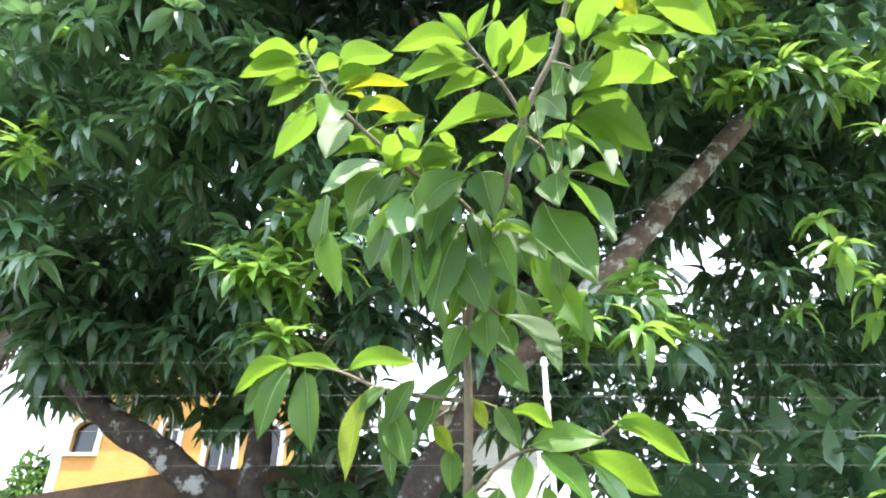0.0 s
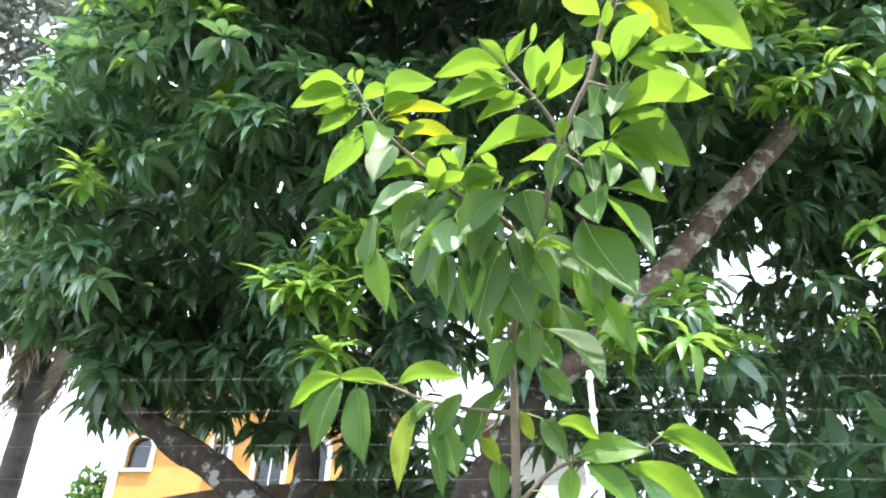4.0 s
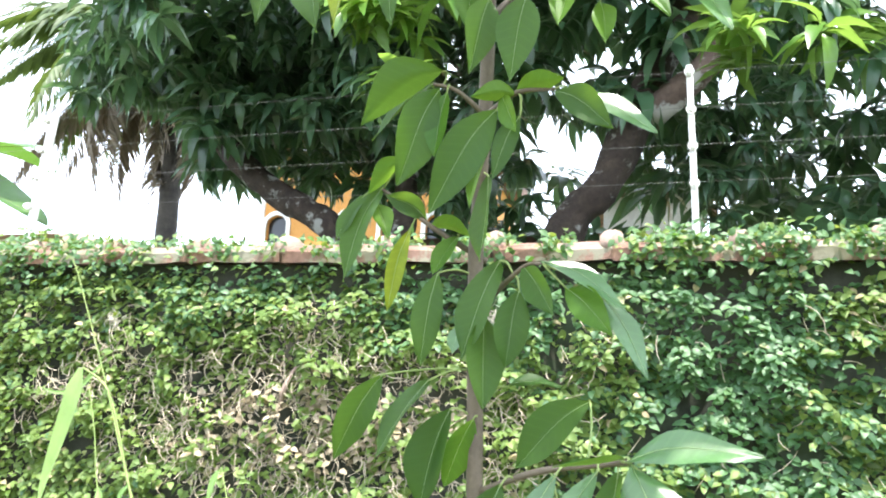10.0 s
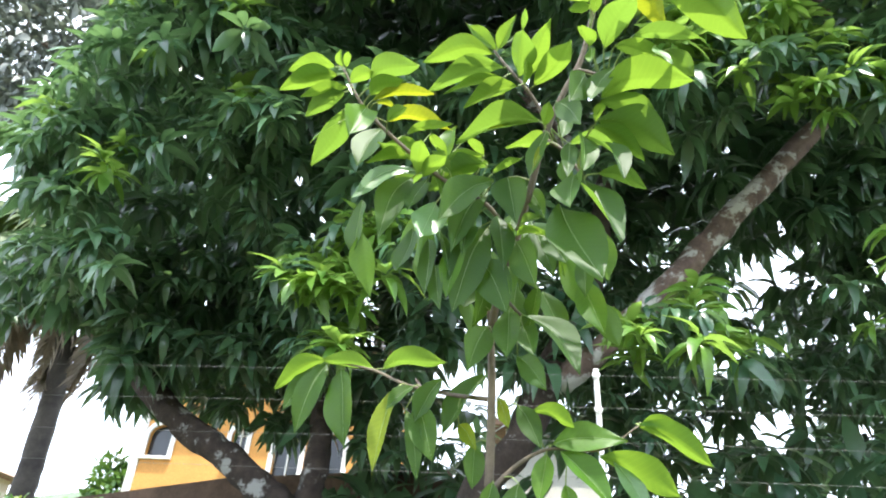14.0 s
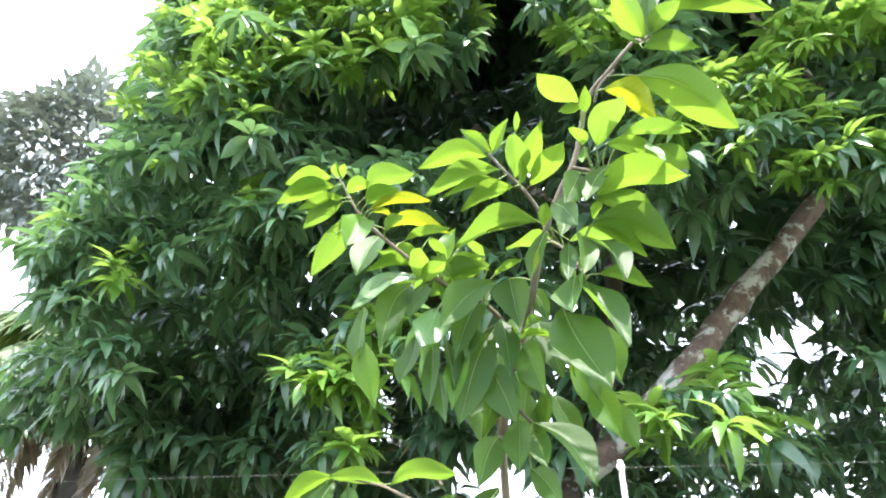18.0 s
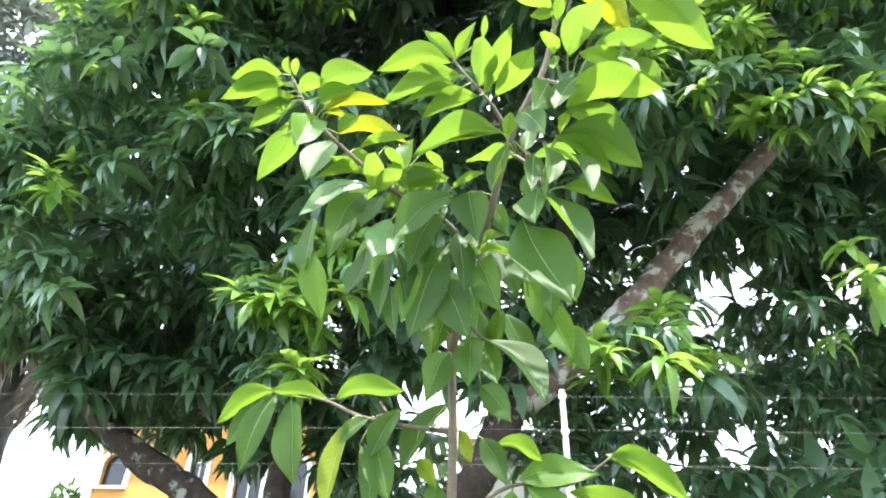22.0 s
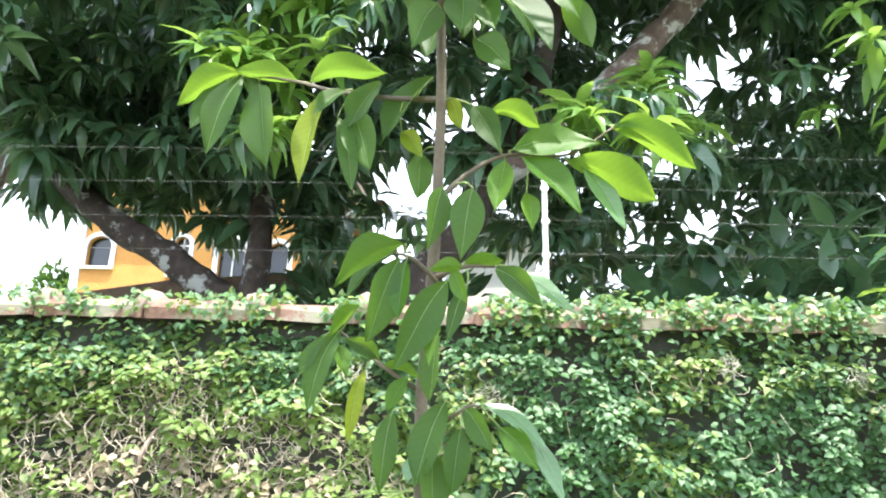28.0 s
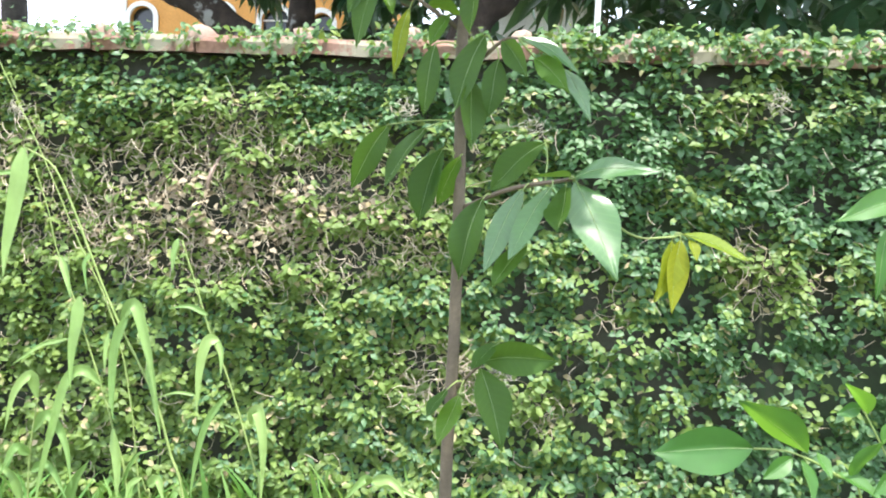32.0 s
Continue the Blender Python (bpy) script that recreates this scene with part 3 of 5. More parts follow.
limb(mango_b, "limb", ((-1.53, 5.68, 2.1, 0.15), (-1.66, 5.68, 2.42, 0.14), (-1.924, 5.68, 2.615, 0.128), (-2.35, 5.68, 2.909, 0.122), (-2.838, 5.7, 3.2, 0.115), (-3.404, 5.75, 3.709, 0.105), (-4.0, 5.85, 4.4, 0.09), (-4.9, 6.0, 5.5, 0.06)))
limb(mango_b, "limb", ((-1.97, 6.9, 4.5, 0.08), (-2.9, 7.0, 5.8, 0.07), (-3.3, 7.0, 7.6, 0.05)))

for mat, spots, keep in ((M_MANGO_LIT, bright_spots, 110), (M_MANGO, dark_spots, 190)):
    forms = upright if mat is M_MANGO_LIT else whorls
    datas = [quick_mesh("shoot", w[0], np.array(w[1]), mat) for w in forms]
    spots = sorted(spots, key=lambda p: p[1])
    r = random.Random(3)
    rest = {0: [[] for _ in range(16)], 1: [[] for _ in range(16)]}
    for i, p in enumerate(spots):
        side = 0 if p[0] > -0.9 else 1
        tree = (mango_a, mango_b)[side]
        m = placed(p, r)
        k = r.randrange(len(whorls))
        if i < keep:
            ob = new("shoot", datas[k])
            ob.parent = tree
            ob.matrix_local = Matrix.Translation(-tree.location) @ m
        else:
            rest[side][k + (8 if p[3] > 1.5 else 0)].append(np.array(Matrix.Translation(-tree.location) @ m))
    for side, lists in rest.items():
        pts, fcs, off = [], [], 0
        for w, ms in zip(forms + coarse, lists):
            if ms:
                v, f = scatter(w, ms)
                pts.append(v)
                fcs.append(f + off)
                off += len(v)
        if pts:
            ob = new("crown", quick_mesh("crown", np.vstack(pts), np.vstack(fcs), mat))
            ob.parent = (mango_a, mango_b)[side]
            tagged(ob, "leaves in a lighter, sunlit colour" if mat is M_MANGO_LIT else "dense dark-green leaves", kind="stuff")

# ---- orange house and what stands beyond the wall ----
house = thing("house", "orange-painted two-storey house with white-trimmed arched windows", "house", at=(-9.7, 25.1, -0.7))
house.scale = (1.48, 1.48, 1.48)


def head_of(a, b, hi, n):
    """The head of an opening: springing height and its rounded outline."""
    rad = (b - a) / 2
    rise = min(rad, 0.28)
    return hi - rise, [((a + b) / 2 - rad * math.cos(math.pi * k / n), hi - rise + rise * math.sin(math.pi * k / n)) for k in range(n + 1)]


def pierced_wall(x0, x1, z0, z1, holes, thick=0.25):
    """A wall in the plane y = 0, its outer face to -y, with round-headed openings that go through it."""
    bm = bmesh.new()

    def quad(a, b, c, d):
        bm.faces.new([bm.verts.new(p) for p in (a, b, c, d)])

    cuts = sorted(holes)
    xs = [x0] + [c for h in cuts for c in (h[0], h[1])] + [x1]
    for i in range(0, len(xs), 2):
        for y in (0, thick):
            quad((xs[i], y, z0), (xs[i + 1], y, z0), (xs[i + 1], y, z1), (xs[i], y, z1))
    for a, b, lo, hi in cuts:
        spring, arc = head_of(a, b, hi, 10)
        for y in (0, thick):
            quad((a, y, z0), (b, y, z0), (b, y, lo), (a, y, lo))
            for (p, q), (s, t) in zip(arc, arc[1:]):
                quad((p, y, q), (s, y, t), (s, y, z1), (p, y, z1))
        loop = [(a, lo)] + arc + [(b, lo)]
        for (p, q), (s, t) in zip(loop, loop[1:] + loop[:1]):
            quad((p, 0, q), (s, 0, t), (s, thick, t), (p, thick, q))
    bmesh.ops.remove_doubles(bm, verts=bm.verts, dist=1e-4)
    return bm


HOLES = ((-3.2, -2.56, 5.68, 6.5), (-0.92, -0.5, 5.5, 6.52), (0.28, 0.98, 5.0, 6.5), (1.55, 2.1, 5.3, 6.4))
part("wall", pierced_wall(-3.4, 2.75, 0, 8.6, HOLES), M_ORANGE, house, "orange-painted render")
sb = bmesh.new()
box(sb, -3.4, -3.15, 0.25, 7.0, 0, 8.6)
part("side_wall", sb, M_ORANGE, house)
part("side_wall", boxed(2.5, 2.75, 0.25, 7.0, 0, 8.6), M_ORANGE, house)
part("corner_trim", boxed(-3.52, -3.3, -0.05, 0.2, 0, 8.6, bevel=0.01), M_TRIM, house, "white corner trim")
rb = bmesh.new()
for sx in (-4.0, 3.3):
    for y, z in ((-0.7, 8.55), (3.5, 10.2), (7.7, 8.55)):
        rb.verts.new((sx, y, z))
rb.verts.ensure_lookup_table()
rv = rb.verts
for q in ((0, 3, 4, 1), (1, 4, 5, 2), (0, 1, 2), (3, 5, 4), (0, 2, 5, 3)):
    rb.faces.new([rv[i] for i in q])
part("roof", rb, M_ROOF, house, "brown clay tile roof")
for a, b, lo, hi in HOLES:
    win = part("window", boxed(a, b, 0.14, 0.15, lo, hi), M_GLASS, house, "dark window pane")
    w = 0.12
    spring, arc = head_of(a, b, hi, 12)
    fb = bmesh.new()
    path = [(a, lo)] + arc + [(b, lo)]
    cx, cz = (a + b) / 2, (lo + spring) / 2
    ring = []
    for x, z in path:
        d = Vector((x - cx, (z - spring) if z > spring else 0)).normalized() if z >= spring else Vector((math.copysign(1, x - cx), 0))
        ring.append([fb.verts.new(p) for p in ((x, -0.05, z), (x + d.x * w, -0.05, z + d.y * w), (x + d.x * w, 0.02, z + d.y * w), (x, 0.02, z))])
    for p, q in zip(ring, ring[1:]):
        for k in range(4):
            fb.faces.new((p[k], p[(k + 1) % 4], q[(k + 1) % 4], q[k]))
    part("window_frame", fb, M_TRIM, win, "white moulded surround")
    part("window_sill", boxed(a - w, b + w, -0.09, 0.1, lo - 0.08, lo, bevel=0.01), M_TRIM, win)
    if a < -2 or b > 2:
        continue
    part("glazing_bar", boxed((a + b) / 2 - 0.02, (a + b) / 2 + 0.02, 0.1, 0.135, lo, hi - 0.02), M_TRIM, win)
    part("glazing_bar", boxed(a, b, 0.1, 0.132, spring - 0.02, spring + 0.02), M_TRIM, win)

shed = thing("shed", "low dark outbuilding with a weathered tile roof under the tree", "shed", at=(-4.0, 9.0, 0))
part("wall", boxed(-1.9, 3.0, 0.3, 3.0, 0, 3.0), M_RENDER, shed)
hb = bmesh.new()
for x, y, z in ((-2.4, 0, 3.0), (0.3, 0, 3.44), (3.2, 0, 3.66), (3.2, 3.4, 4.0), (0.3, 3.4, 3.8), (-2.4, 3.4, 3.4)):
    hb.verts.new((x, y, z))
hb.verts.ensure_lookup_table()
f0 = hb.faces.new(hb.verts)
ex = bmesh.ops.extrude_face_region(hb, geom=[f0])
for v in [g for g in ex["geom"] if isinstance(g, bmesh.types.BMVert)]:
    v.co.z -= 0.45
part("roof", hb, M_ROOF, shed, "dark weathered roof edge")

far_house = thing("house", "pale house with a terracotta roof far beyond the wall", "house", at=(-32.6, 26, 1.75))
part("wall", boxed(-6, 6, 0, 8, -2.8, 6.6), M_PALE, far_house)
fr = bmesh.new()
for x, y, z in ((-7, -0.8, 6.6), (7, -0.8, 6.6), (7, 8.8, 6.6), (-7, 8.8, 6.6), (-4, 4, 8.0), (4, 4, 8.0)):
    fr.verts.new((x, y, z))
fr.verts.ensure_lookup_table()
for q in ((0, 1, 5, 4), (1, 2, 5), (2, 3, 4, 5), (3, 0, 4), (3, 2, 1, 0)):
    fr.faces.new([fr.verts[i] for i in q])
part("roof", fr, M_CLAY, far_house, "terracotta roof")

pale_house = thing("house", "pale rendered house glimpsed between the trunks", "house", at=(1.2, 20, 0))
part("wall", boxed(-1.6, 1.1, 0, 5, 0, 7.6), M_PALE, pale_house)
part("roof", boxed(-2.0, 1.5, -0.4, 5.4, 7.6, 7.8), M_ROOF, pale_house)

for k in range(3):
    n = 60
    v = []
    for i in range(n + 1):
        a = -1.2 + 2.4 * i / n
        d = 130 + 40 * k
        h = 6 + 12 * k * 0.7 + 14 * noise.noise((a * 3 + k * 7, k, 0)) + (10 if a < -0.5 else 0)
        for z, back in ((-2, 0), (max(h, 3) * 0.7, 6), (max(h, 3), 14)):
            v.append((d * math.sin(a) * (1 + back / d), d * math.cos(a) * (1 + back / d), z))
    f = [(i * 3 + j, i * 3 + j + 3, i * 3 + j + 4, i * 3 + j + 1) for i in range(n) for j in range(2)]
    tagged(part("hill", (np.array(v), f), M_HAZE, smooth=True), "low green wooded hill in the haze", "hill", kind="structure")

# coconut palm beyond the wall
palm = thing("coconut_palm", "coconut palm with grey trunk, hanging dry fronds and feathery crown", "palm tree", at=(-9.6, 13.0, 0))
v, f = tube([(0.1, 0, -0.2, 0.28), (0.02, 0, 3, 0.24), (-0.04, 0, 4.6, 0.225), (-0.24, 0, 6.72, 0.21), (-0.6, 0, 8.0, 0.2), (-0.95, 0, 9.4, 0.18)], 60, 14, 0.05, 2)
part("trunk", (v, f), M_PALMBARK, palm, smooth=True)


def frond(seed, length, dry):
    r = np.random.RandomState(seed)
    n = 56
    pieces = []
    rib = [(0, length * (s - 0.25 * s * s), length * (0.4 * s - (1.15 if dry else 0.95) * s * s), 0.025 * (1 - s) + 0.004) for s in np.linspace(0, 1, 8)]
    q = spline(rib, n)
    pieces.append(tube(rib, 20, 4))
    lb = blade(1.0, 0.12, 4, 2, 0.5, 0.1, 0.3)
    for i in range(3, n):
        for sgn in (-1, 1):
            L = min(1.05, 0.32 * length) * math.sin(math.pi * (0.12 + 0.82 * i / n)) * r.uniform(0.8, 1.1)
            d = np.array([sgn * 0.8, 0.45, -0.25 - (0.9 if dry else 0.5) * r.rand()])
            m = frames_at([q[i, :3]], [d], [(0, 0, 1)], [L])[0]
            p = lb[0] @ m[:3, :3].T + m[:3, 3]
            pieces.append((p, lb[1]))
    return joined(pieces)


for k in range(24):
    dry = k % 3 == 2
    o = part("dry_frond" if dry else "frond", frond(k, 4.2 if not dry else 3.6, dry), M_FROND_DRY if dry else M_FROND, palm)
    o.location = (-0.95, 0, 9.5)
    o.rotation_euler = ((-0.55 if dry else 0.55 - 0.8 * (k % 5) / 4), 0, k * 2.399)

for k, (yaw, pitch, z) in enumerate(((1.3, 0.1, 8.6), (1.75, -0.05, 8.4), (1.5, 0.35, 9.2), (1.05, 0.2, 9.0), (1.9, 0.3, 9.3))):
    o = part("dry_frond" if k < 2 else "frond", frond(40 + k, 4.6, False), M_FROND_DRY if k < 2 else M_FROND, palm)
    o.location = (-0.85, 0, z)
    o.rotation_euler = (pitch, 0, yaw)

for k, (yaw, z) in enumerate(((0.5, 7.0), (1.9, 7.2), (3.4, 6.9), (4.5, 7.2))):
    o = part("dead_frond", frond(60 + k, 1.35, True), M_FROND_DRY, palm, "dead frond hanging against the trunk")
    o.location = (-0.4, 0, z)
    o.rotation_euler = (-1.25, 0, yaw)

# bushes beyond the wall
# greyed and lightened leaf: the haze in front of the tree is mixed in
M_HAZED_LEAF = leafy("grey_tree_leaf", (0.14, 0.165, 0.16), (0.26, 0.28, 0.27), (0.14, 0.18, 0.1), 0.2, 0.5, True)
bush_leaf = blade(0.28, 0.11, 3, 2, 0.4, 0.3)


def bush(name, label, at, size, count, seed, mat=None, root=0.0):
    r = np.random.RandomState(seed)
    g = r.normal(size=(count, 3))
    g /= np.linalg.norm(g, axis=1, keepdims=True)
    k = r.uniform(0.65, 1.0, (count, 1)) * (1 + 0.25 * np.sin(5 * g[:, :1] + seed) * np.cos(4 * g[:, 2:3]))
    pos = g * k * size
    ms = frames_at(pos, g + r.normal(size=g.shape) * 0.6, r.normal(size=g.shape) * 0.3 + (0, 0, 1), r.uniform(0.7, 1.4, count) * (1.0 if at[1] < 10 else 1.3))
    v, f = scatter(bush_leaf, ms)
    t = thing(name, label, "bush", at=at)
    ob = new("foliage", quick_mesh("foliage", v, f, mat or M_BUSH))
    ob.parent = t
    tagged(ob, kind="stuff")
    vv, ff = tube([(root, 0, -at[2], 0.12), (root, 0, -0.45 * at[2], 0.11), (0, 0, 0, 0.08), (0.1, 0, size[2] * 0.5, 0.03)], 8, 6)
    part("stem", (vv, ff), M_BARK, t)


bush("tree", "small rounded green tree far beyond the wall in the sun", (-15.6, 26, 5.6), np.array((1.1, 1.3, 2.2)), 2600, 1)
bush("tree", "small-leaved tree, greyed by painted haze, rising behind the mango crown", (-13.4, 11.8, 15.6), np.array((2.0, 1.6, 2.9)), 3400, 9, M_HAZED_LEAF, 10.3)
bush("bush", "dark shrub close behind the wall under the trees", (-0.6, 6.6, 1.6), np.array((1.2, 0.9, 1.25)), 1500, 2, M_MANGO)
bush("bush", "leafy shrub close behind the wall", (2.3, 5.2, 1.5), np.array((1.6, 0.9, 1.3)), 1800, 3, M_MANGO)
bush("bush", "leafy shrub close behind the wall", (4.6, 5.6, 1.8), np.array((1.8, 0.9, 1.6)), 1800, 4, M_MANGO)

# banana plant behind the wall
banana = thing("banana_plant", "banana plant with broad arching torn green leaves behind the wall", "banana plant", at=(-7.3, 5.6, 0))
M_BANANA = leafy("banana_leaf", (0.045, 0.12, 0.03), (0.075, 0.17, 0.045), (0.2, 0.4, 0.05), 0.3, 0.4, gloss=0.5)
part("stem", tube([(0, 0, -0.1, 0.13), (0.03, 0, 1.6, 0.11), (0.0, 0, 3.0, 0.08), (0.05, 0, 3.7, 0.04)], 14, 10, 0.04, 4), M_GREENSTEM, banana, smooth=True)
for (fx, fy, fz), (tx, ty, tz), wide, sag in (((0.1, 0, 3.45), (2.44, -0.3, 3.51), 0.42, 0.2), ((0.1, 0, 3.62), (2.62, -0.3, 2.75), 0.5, 0.12), ((-0.05, 0.1, 3.6), (-1.6, -0.9, 3.3), 0.5, 0.4), ((0.0, 0.1, 3.7), (0.4, 1.8, 4.1), 0.5, 0.4)):
    d = np.array((tx - fx, ty - fy, tz - fz))
    size = float(np.linalg.norm(d))
    v, f = blade(size, wide, 22, 6, sag, 0.35, 0.1, 0.05, 0.1, 0.5)
    v[:, 2] += sag * size * (v[:, 1] / size)
    m = frames_at([(fx, fy, fz)], [d], [(0.1, -0.5, 1)], [1.0])[0]
    o = part("leaf", (v, f), M_BANANA, banana, smooth=True)
    o.matrix_local = Matrix(m.tolist())
    part("midrib", tube([(*p, 0.014 * (1.1 - i / 22)) for i, p in enumerate(v.reshape(23, 7, 3)[:, 3, :])], 24, 5), M_GREENSTEM, o, "pale midrib", smooth=True)

# ---- creeper on the wall ----
creeper = thing("creeping_fig", "dense creeping fig over wall and coping, dry in patches", "climber", at=(0, WALL_Y, 0))
rv = np.random.RandomState(21)


def heart(rows=3):
    p = blade(1.0, 0.66, rows, 2, 0.35, 0.3, 0.05, belly=0.42)
    return p


def dryness(x, z):
    base = 1.2 * math.exp(-((x + 0.9) / 0.85) ** 2 - ((z - 1.3) / 0.27) ** 2) + 0.45 * math.exp(-((x - 0.1) / 0.7) ** 2 - ((z - 0.62) / 0.2) ** 2) + 0.35 * math.exp(-((x - 1.2) / 0.4) ** 2 - ((z - 1.1) / 0.2) ** 2)
    return base + 0.45 * noise.noise(Vector((x * 2.6, 3.0, z * 3.2)))


ivy_pos, ivy_pale, ivy_dry = [], [], []
while len(ivy_pos) + len(ivy_pale) + len(ivy_dry) < 60000:
    x, z = rv.uniform(-3.3, 2.4), rv.uniform(0.0, WALL_TOP - 0.01)
    d = dryness(x, z)
    if (d > 0.4 and rv.rand() < 0.35) or (z > WALL_TOP - 0.055 - 0.06 * noise.noise(Vector((x * 5, 7, 0))) and rv.rand() < 0.75):
        continue
    if rv.rand() < 0.75 and noise.noise(Vector((x * 6.5, 11, z * 7.5))) > 0.22 - (0.16 if x > 0.2 and z < 1.1 else 0.0):
        continue
    bulge = 0.03 + 0.1 * (noise.noise(Vector((x * 8, 0, z * 10))) + 0.5) + 0.03 * noise.noise(Vector((x * 2.5, 5, z * 2.5))) + rv.uniform(0, 0.025)
    if z > WALL_TOP - 0.12:
        bulge *= 0.5
    if d + rv.uniform(-0.5, 0.5) > 1.12:
        ivy_dry.append((x, -bulge, z))
    elif d + rv.uniform(-0.25, 0.25) > 0.2 or rv.rand() < max(0.0, min(1.0, 1.05 - 0.35 * z - 0.33 * (x + 1.2))):
        ivy_pale.append((x, -bulge, z))
    else:
        ivy_pos.append((x, -bulge, z))
for pts, mat, lab in ((ivy_pos, M_IVY, "small green creeper leaves"), (ivy_pale, M_IVY_PALE, "paler, partly dried creeper leaves"), (ivy_dry, M_IVY_DRY, "dried tan creeper leaves")):
    p = np.array(pts)
    n = len(p)
    axis = np.stack([rv.normal(0, 1.15, n), rv.normal(-0.55, 0.3, n), rv.normal(-0.25, 0.28, n)], 1)
    nrm = np.stack([rv.normal(0, 0.28, n), np.full(n, -0.8), rv.normal(0.95, 0.28, n)], 1)
    v, f = scatter(heart(), frames_at(p, axis, nrm, rv.uniform(0.021, 0.042, n)))
    ob = new("foliage", quick_mesh("foliage", v, f, mat))
    ob.parent = creeper
    tagged(ob, lab, kind="stuff")

# bare vine stems
twigs = []
for k in range(9500):
    x, z = rv.uniform(-2.6, 1.9), rv.uniform(0.15, 1.72)
    if dryness(x, z) < 0.32 and k % 18:
        continue
    a = rv.normal(-1.4, 1.1)
    L = rv.uniform(0.03, 0.1)
    y = -rv.uniform(0.06, 0.13)
    k1, k2 = rv.normal(0, 0.25), rv.normal(0, 0.5)
    pts = [(x, y, z, 0.0017), (x + 0.5 * L * math.cos(a + k1), y - 0.01, z + 0.5 * L * math.sin(a + k1), 0.0015), (x + L * math.cos(a + k2), y + rv.uniform(-0.02, 0.02), z + L * math.sin(a + k2), 0.001)]
    twigs.append(tube(pts, 4, 3))
part("vine_stem", joined(twigs), M_TWIG, creeper, "tangle of dry tan vine stems")["kind"] = "stuff"
part("dead_stick", tube([(-0.9, -0.11, 1.46, 0.004), (-0.93, -0.13, 1.38, 0.009), (-0.945, -0.12, 1.32, 0.003)], 8, 5), M_MORTAR, creeper, "pale dead stick")

# straw tufts on the creeper, made up to stand in for pale smears
for cx, cz, rad in ((1.12, 1.72, 0.04), (-0.2, 1.66, 0.035), (0.27, 1.6, 0.035), (1.56, 1.7, 0.035), (-1.72, 1.62, 0.03), (0.2, 0.72, 0.04)):
    bits = []
    for _ in range(45):
        a, q = rv.uniform(0, 6.28), rad * math.sqrt(rv.rand())
        x, z, y = cx + q * math.cos(a), cz + q * math.sin(a), -0.1 - rv.uniform(0, 0.03)
        a = rv.uniform(0, 6.28)
        L = rv.uniform(0.015, 0.05)
        bits.append(tube([(x, y, z, 0.0012), (x + 0.5 * L * math.cos(a), y - 0.006, z + 0.5 * L * math.sin(a), 0.0012), (x + L * math.cos(a + 0.5), y, z + L * math.sin(a + 0.5), 0.0008)], 4, 3))
    part("dry_tuft", joined(bits), M_STRAW, creeper, "straw tuft standing in for a pale patch")

# thinner creeper away along the wall
far_n = 16000
fx = np.where(rv.rand(far_n) < 0.5, rv.uniform(-8.5, -3.2, far_n), rv.uniform(2.3, 8.5, far_n))
fp = np.stack([fx, -rv.uniform(0.03, 0.1, far_n), rv.uniform(0.0, WALL_TOP - 0.02, far_n)], 1)
v, f = scatter(heart(), frames_at(fp, np.stack([rv.normal(0, 0.75, far_n), rv.normal(-0.6, 0.35, far_n), rv.normal(-0.35, 0.4, far_n)], 1), np.stack([rv.normal(0, 0.4, far_n), np.full(far_n, -0.75), rv.normal(0.7, 0.45, far_n)], 1), rv.uniform(0.035, 0.065, far_n)))
ob = new("foliage", quick_mesh("foliage", v, f, M_IVY))
ob.parent = creeper
tagged(ob, "small green creeper leaves", kind="stuff")

# tufts of creeper over the coping, each near leaf its own piece
tuft_mesh = [quick_mesh("leaf", *(lambda q: (q[0], np.array(q[1])))(heart(3)), M_IVY_PALE), quick_mesh("leaf", *(lambda q: (q[0], np.array(q[1])))(heart(3)), M_IVY)]
TUFTS = [(-2.3, 0.16), (-2.05, 0.12), (-1.66, 0.1), (-1.42, 0.07), (-1.28, 0.08), (-1.06, 0.06), (-0.86, 0.07), (-0.57, 0.09), (-0.3, 0.07), (-0.18, 0.08), (-1.85, 0.1), (-2.6, 0.13), (-0.72, 0.07), (0.02, 0.07)]
TUFTS += [(0.3 + 0.1 * k + 0.05 * math.sin(k * 2.3), 0.09 + 0.035 * math.sin(k * 1.7)) for k in range(30)]
spots = []
for tx, size in TUFTS:
    n = int(120 * (size / 0.09) ** 2)
    for _ in range(n):
        a = rv.normal(0, 0.5) * size
        b = abs(rv.normal(0, 0.55)) * size
        if rv.rand() < 0.5:
            spots.append((tx + a, -0.09 - rv.uniform(0, 0.035), WALL_TOP + 0.07 - 1.25 * b, 0))
        else:
            spots.append((tx + a, -0.07 + rv.uniform(0, 0.2), WALL_TOP + 0.075 + 0.42 * b, 1))
spots = [s for s in spots if s[2] > WALL_TOP - 0.1]
near = sorted(range(len(spots)), key=lambda i: abs(spots[i][0] - 0.2))
pieces = set(near[:290])
loose = [[], []]
for i, (x, y, z, top) in enumerate(spots):
    axis = (rv.normal(0, 0.7), rv.normal(-0.5, 0.4), rv.normal(-0.2 if not top else 0.3, 0.5))
    nrm = (rv.normal(0, 0.4), -0.7, 0.8 + rv.normal(0, 0.3))
    m = frames_at([(x, y, z)], [axis], [nrm], [rv.uniform(0.022, 0.042)])[0]
    k = 0 if rv.rand() < 0.3 else 1
    if i in pieces:
        ob = new("leaf", tuft_mesh[k])
        ob.parent = creeper
        ob.matrix_local = Matrix(m.tolist())
    else:
        loose[k].append(m)
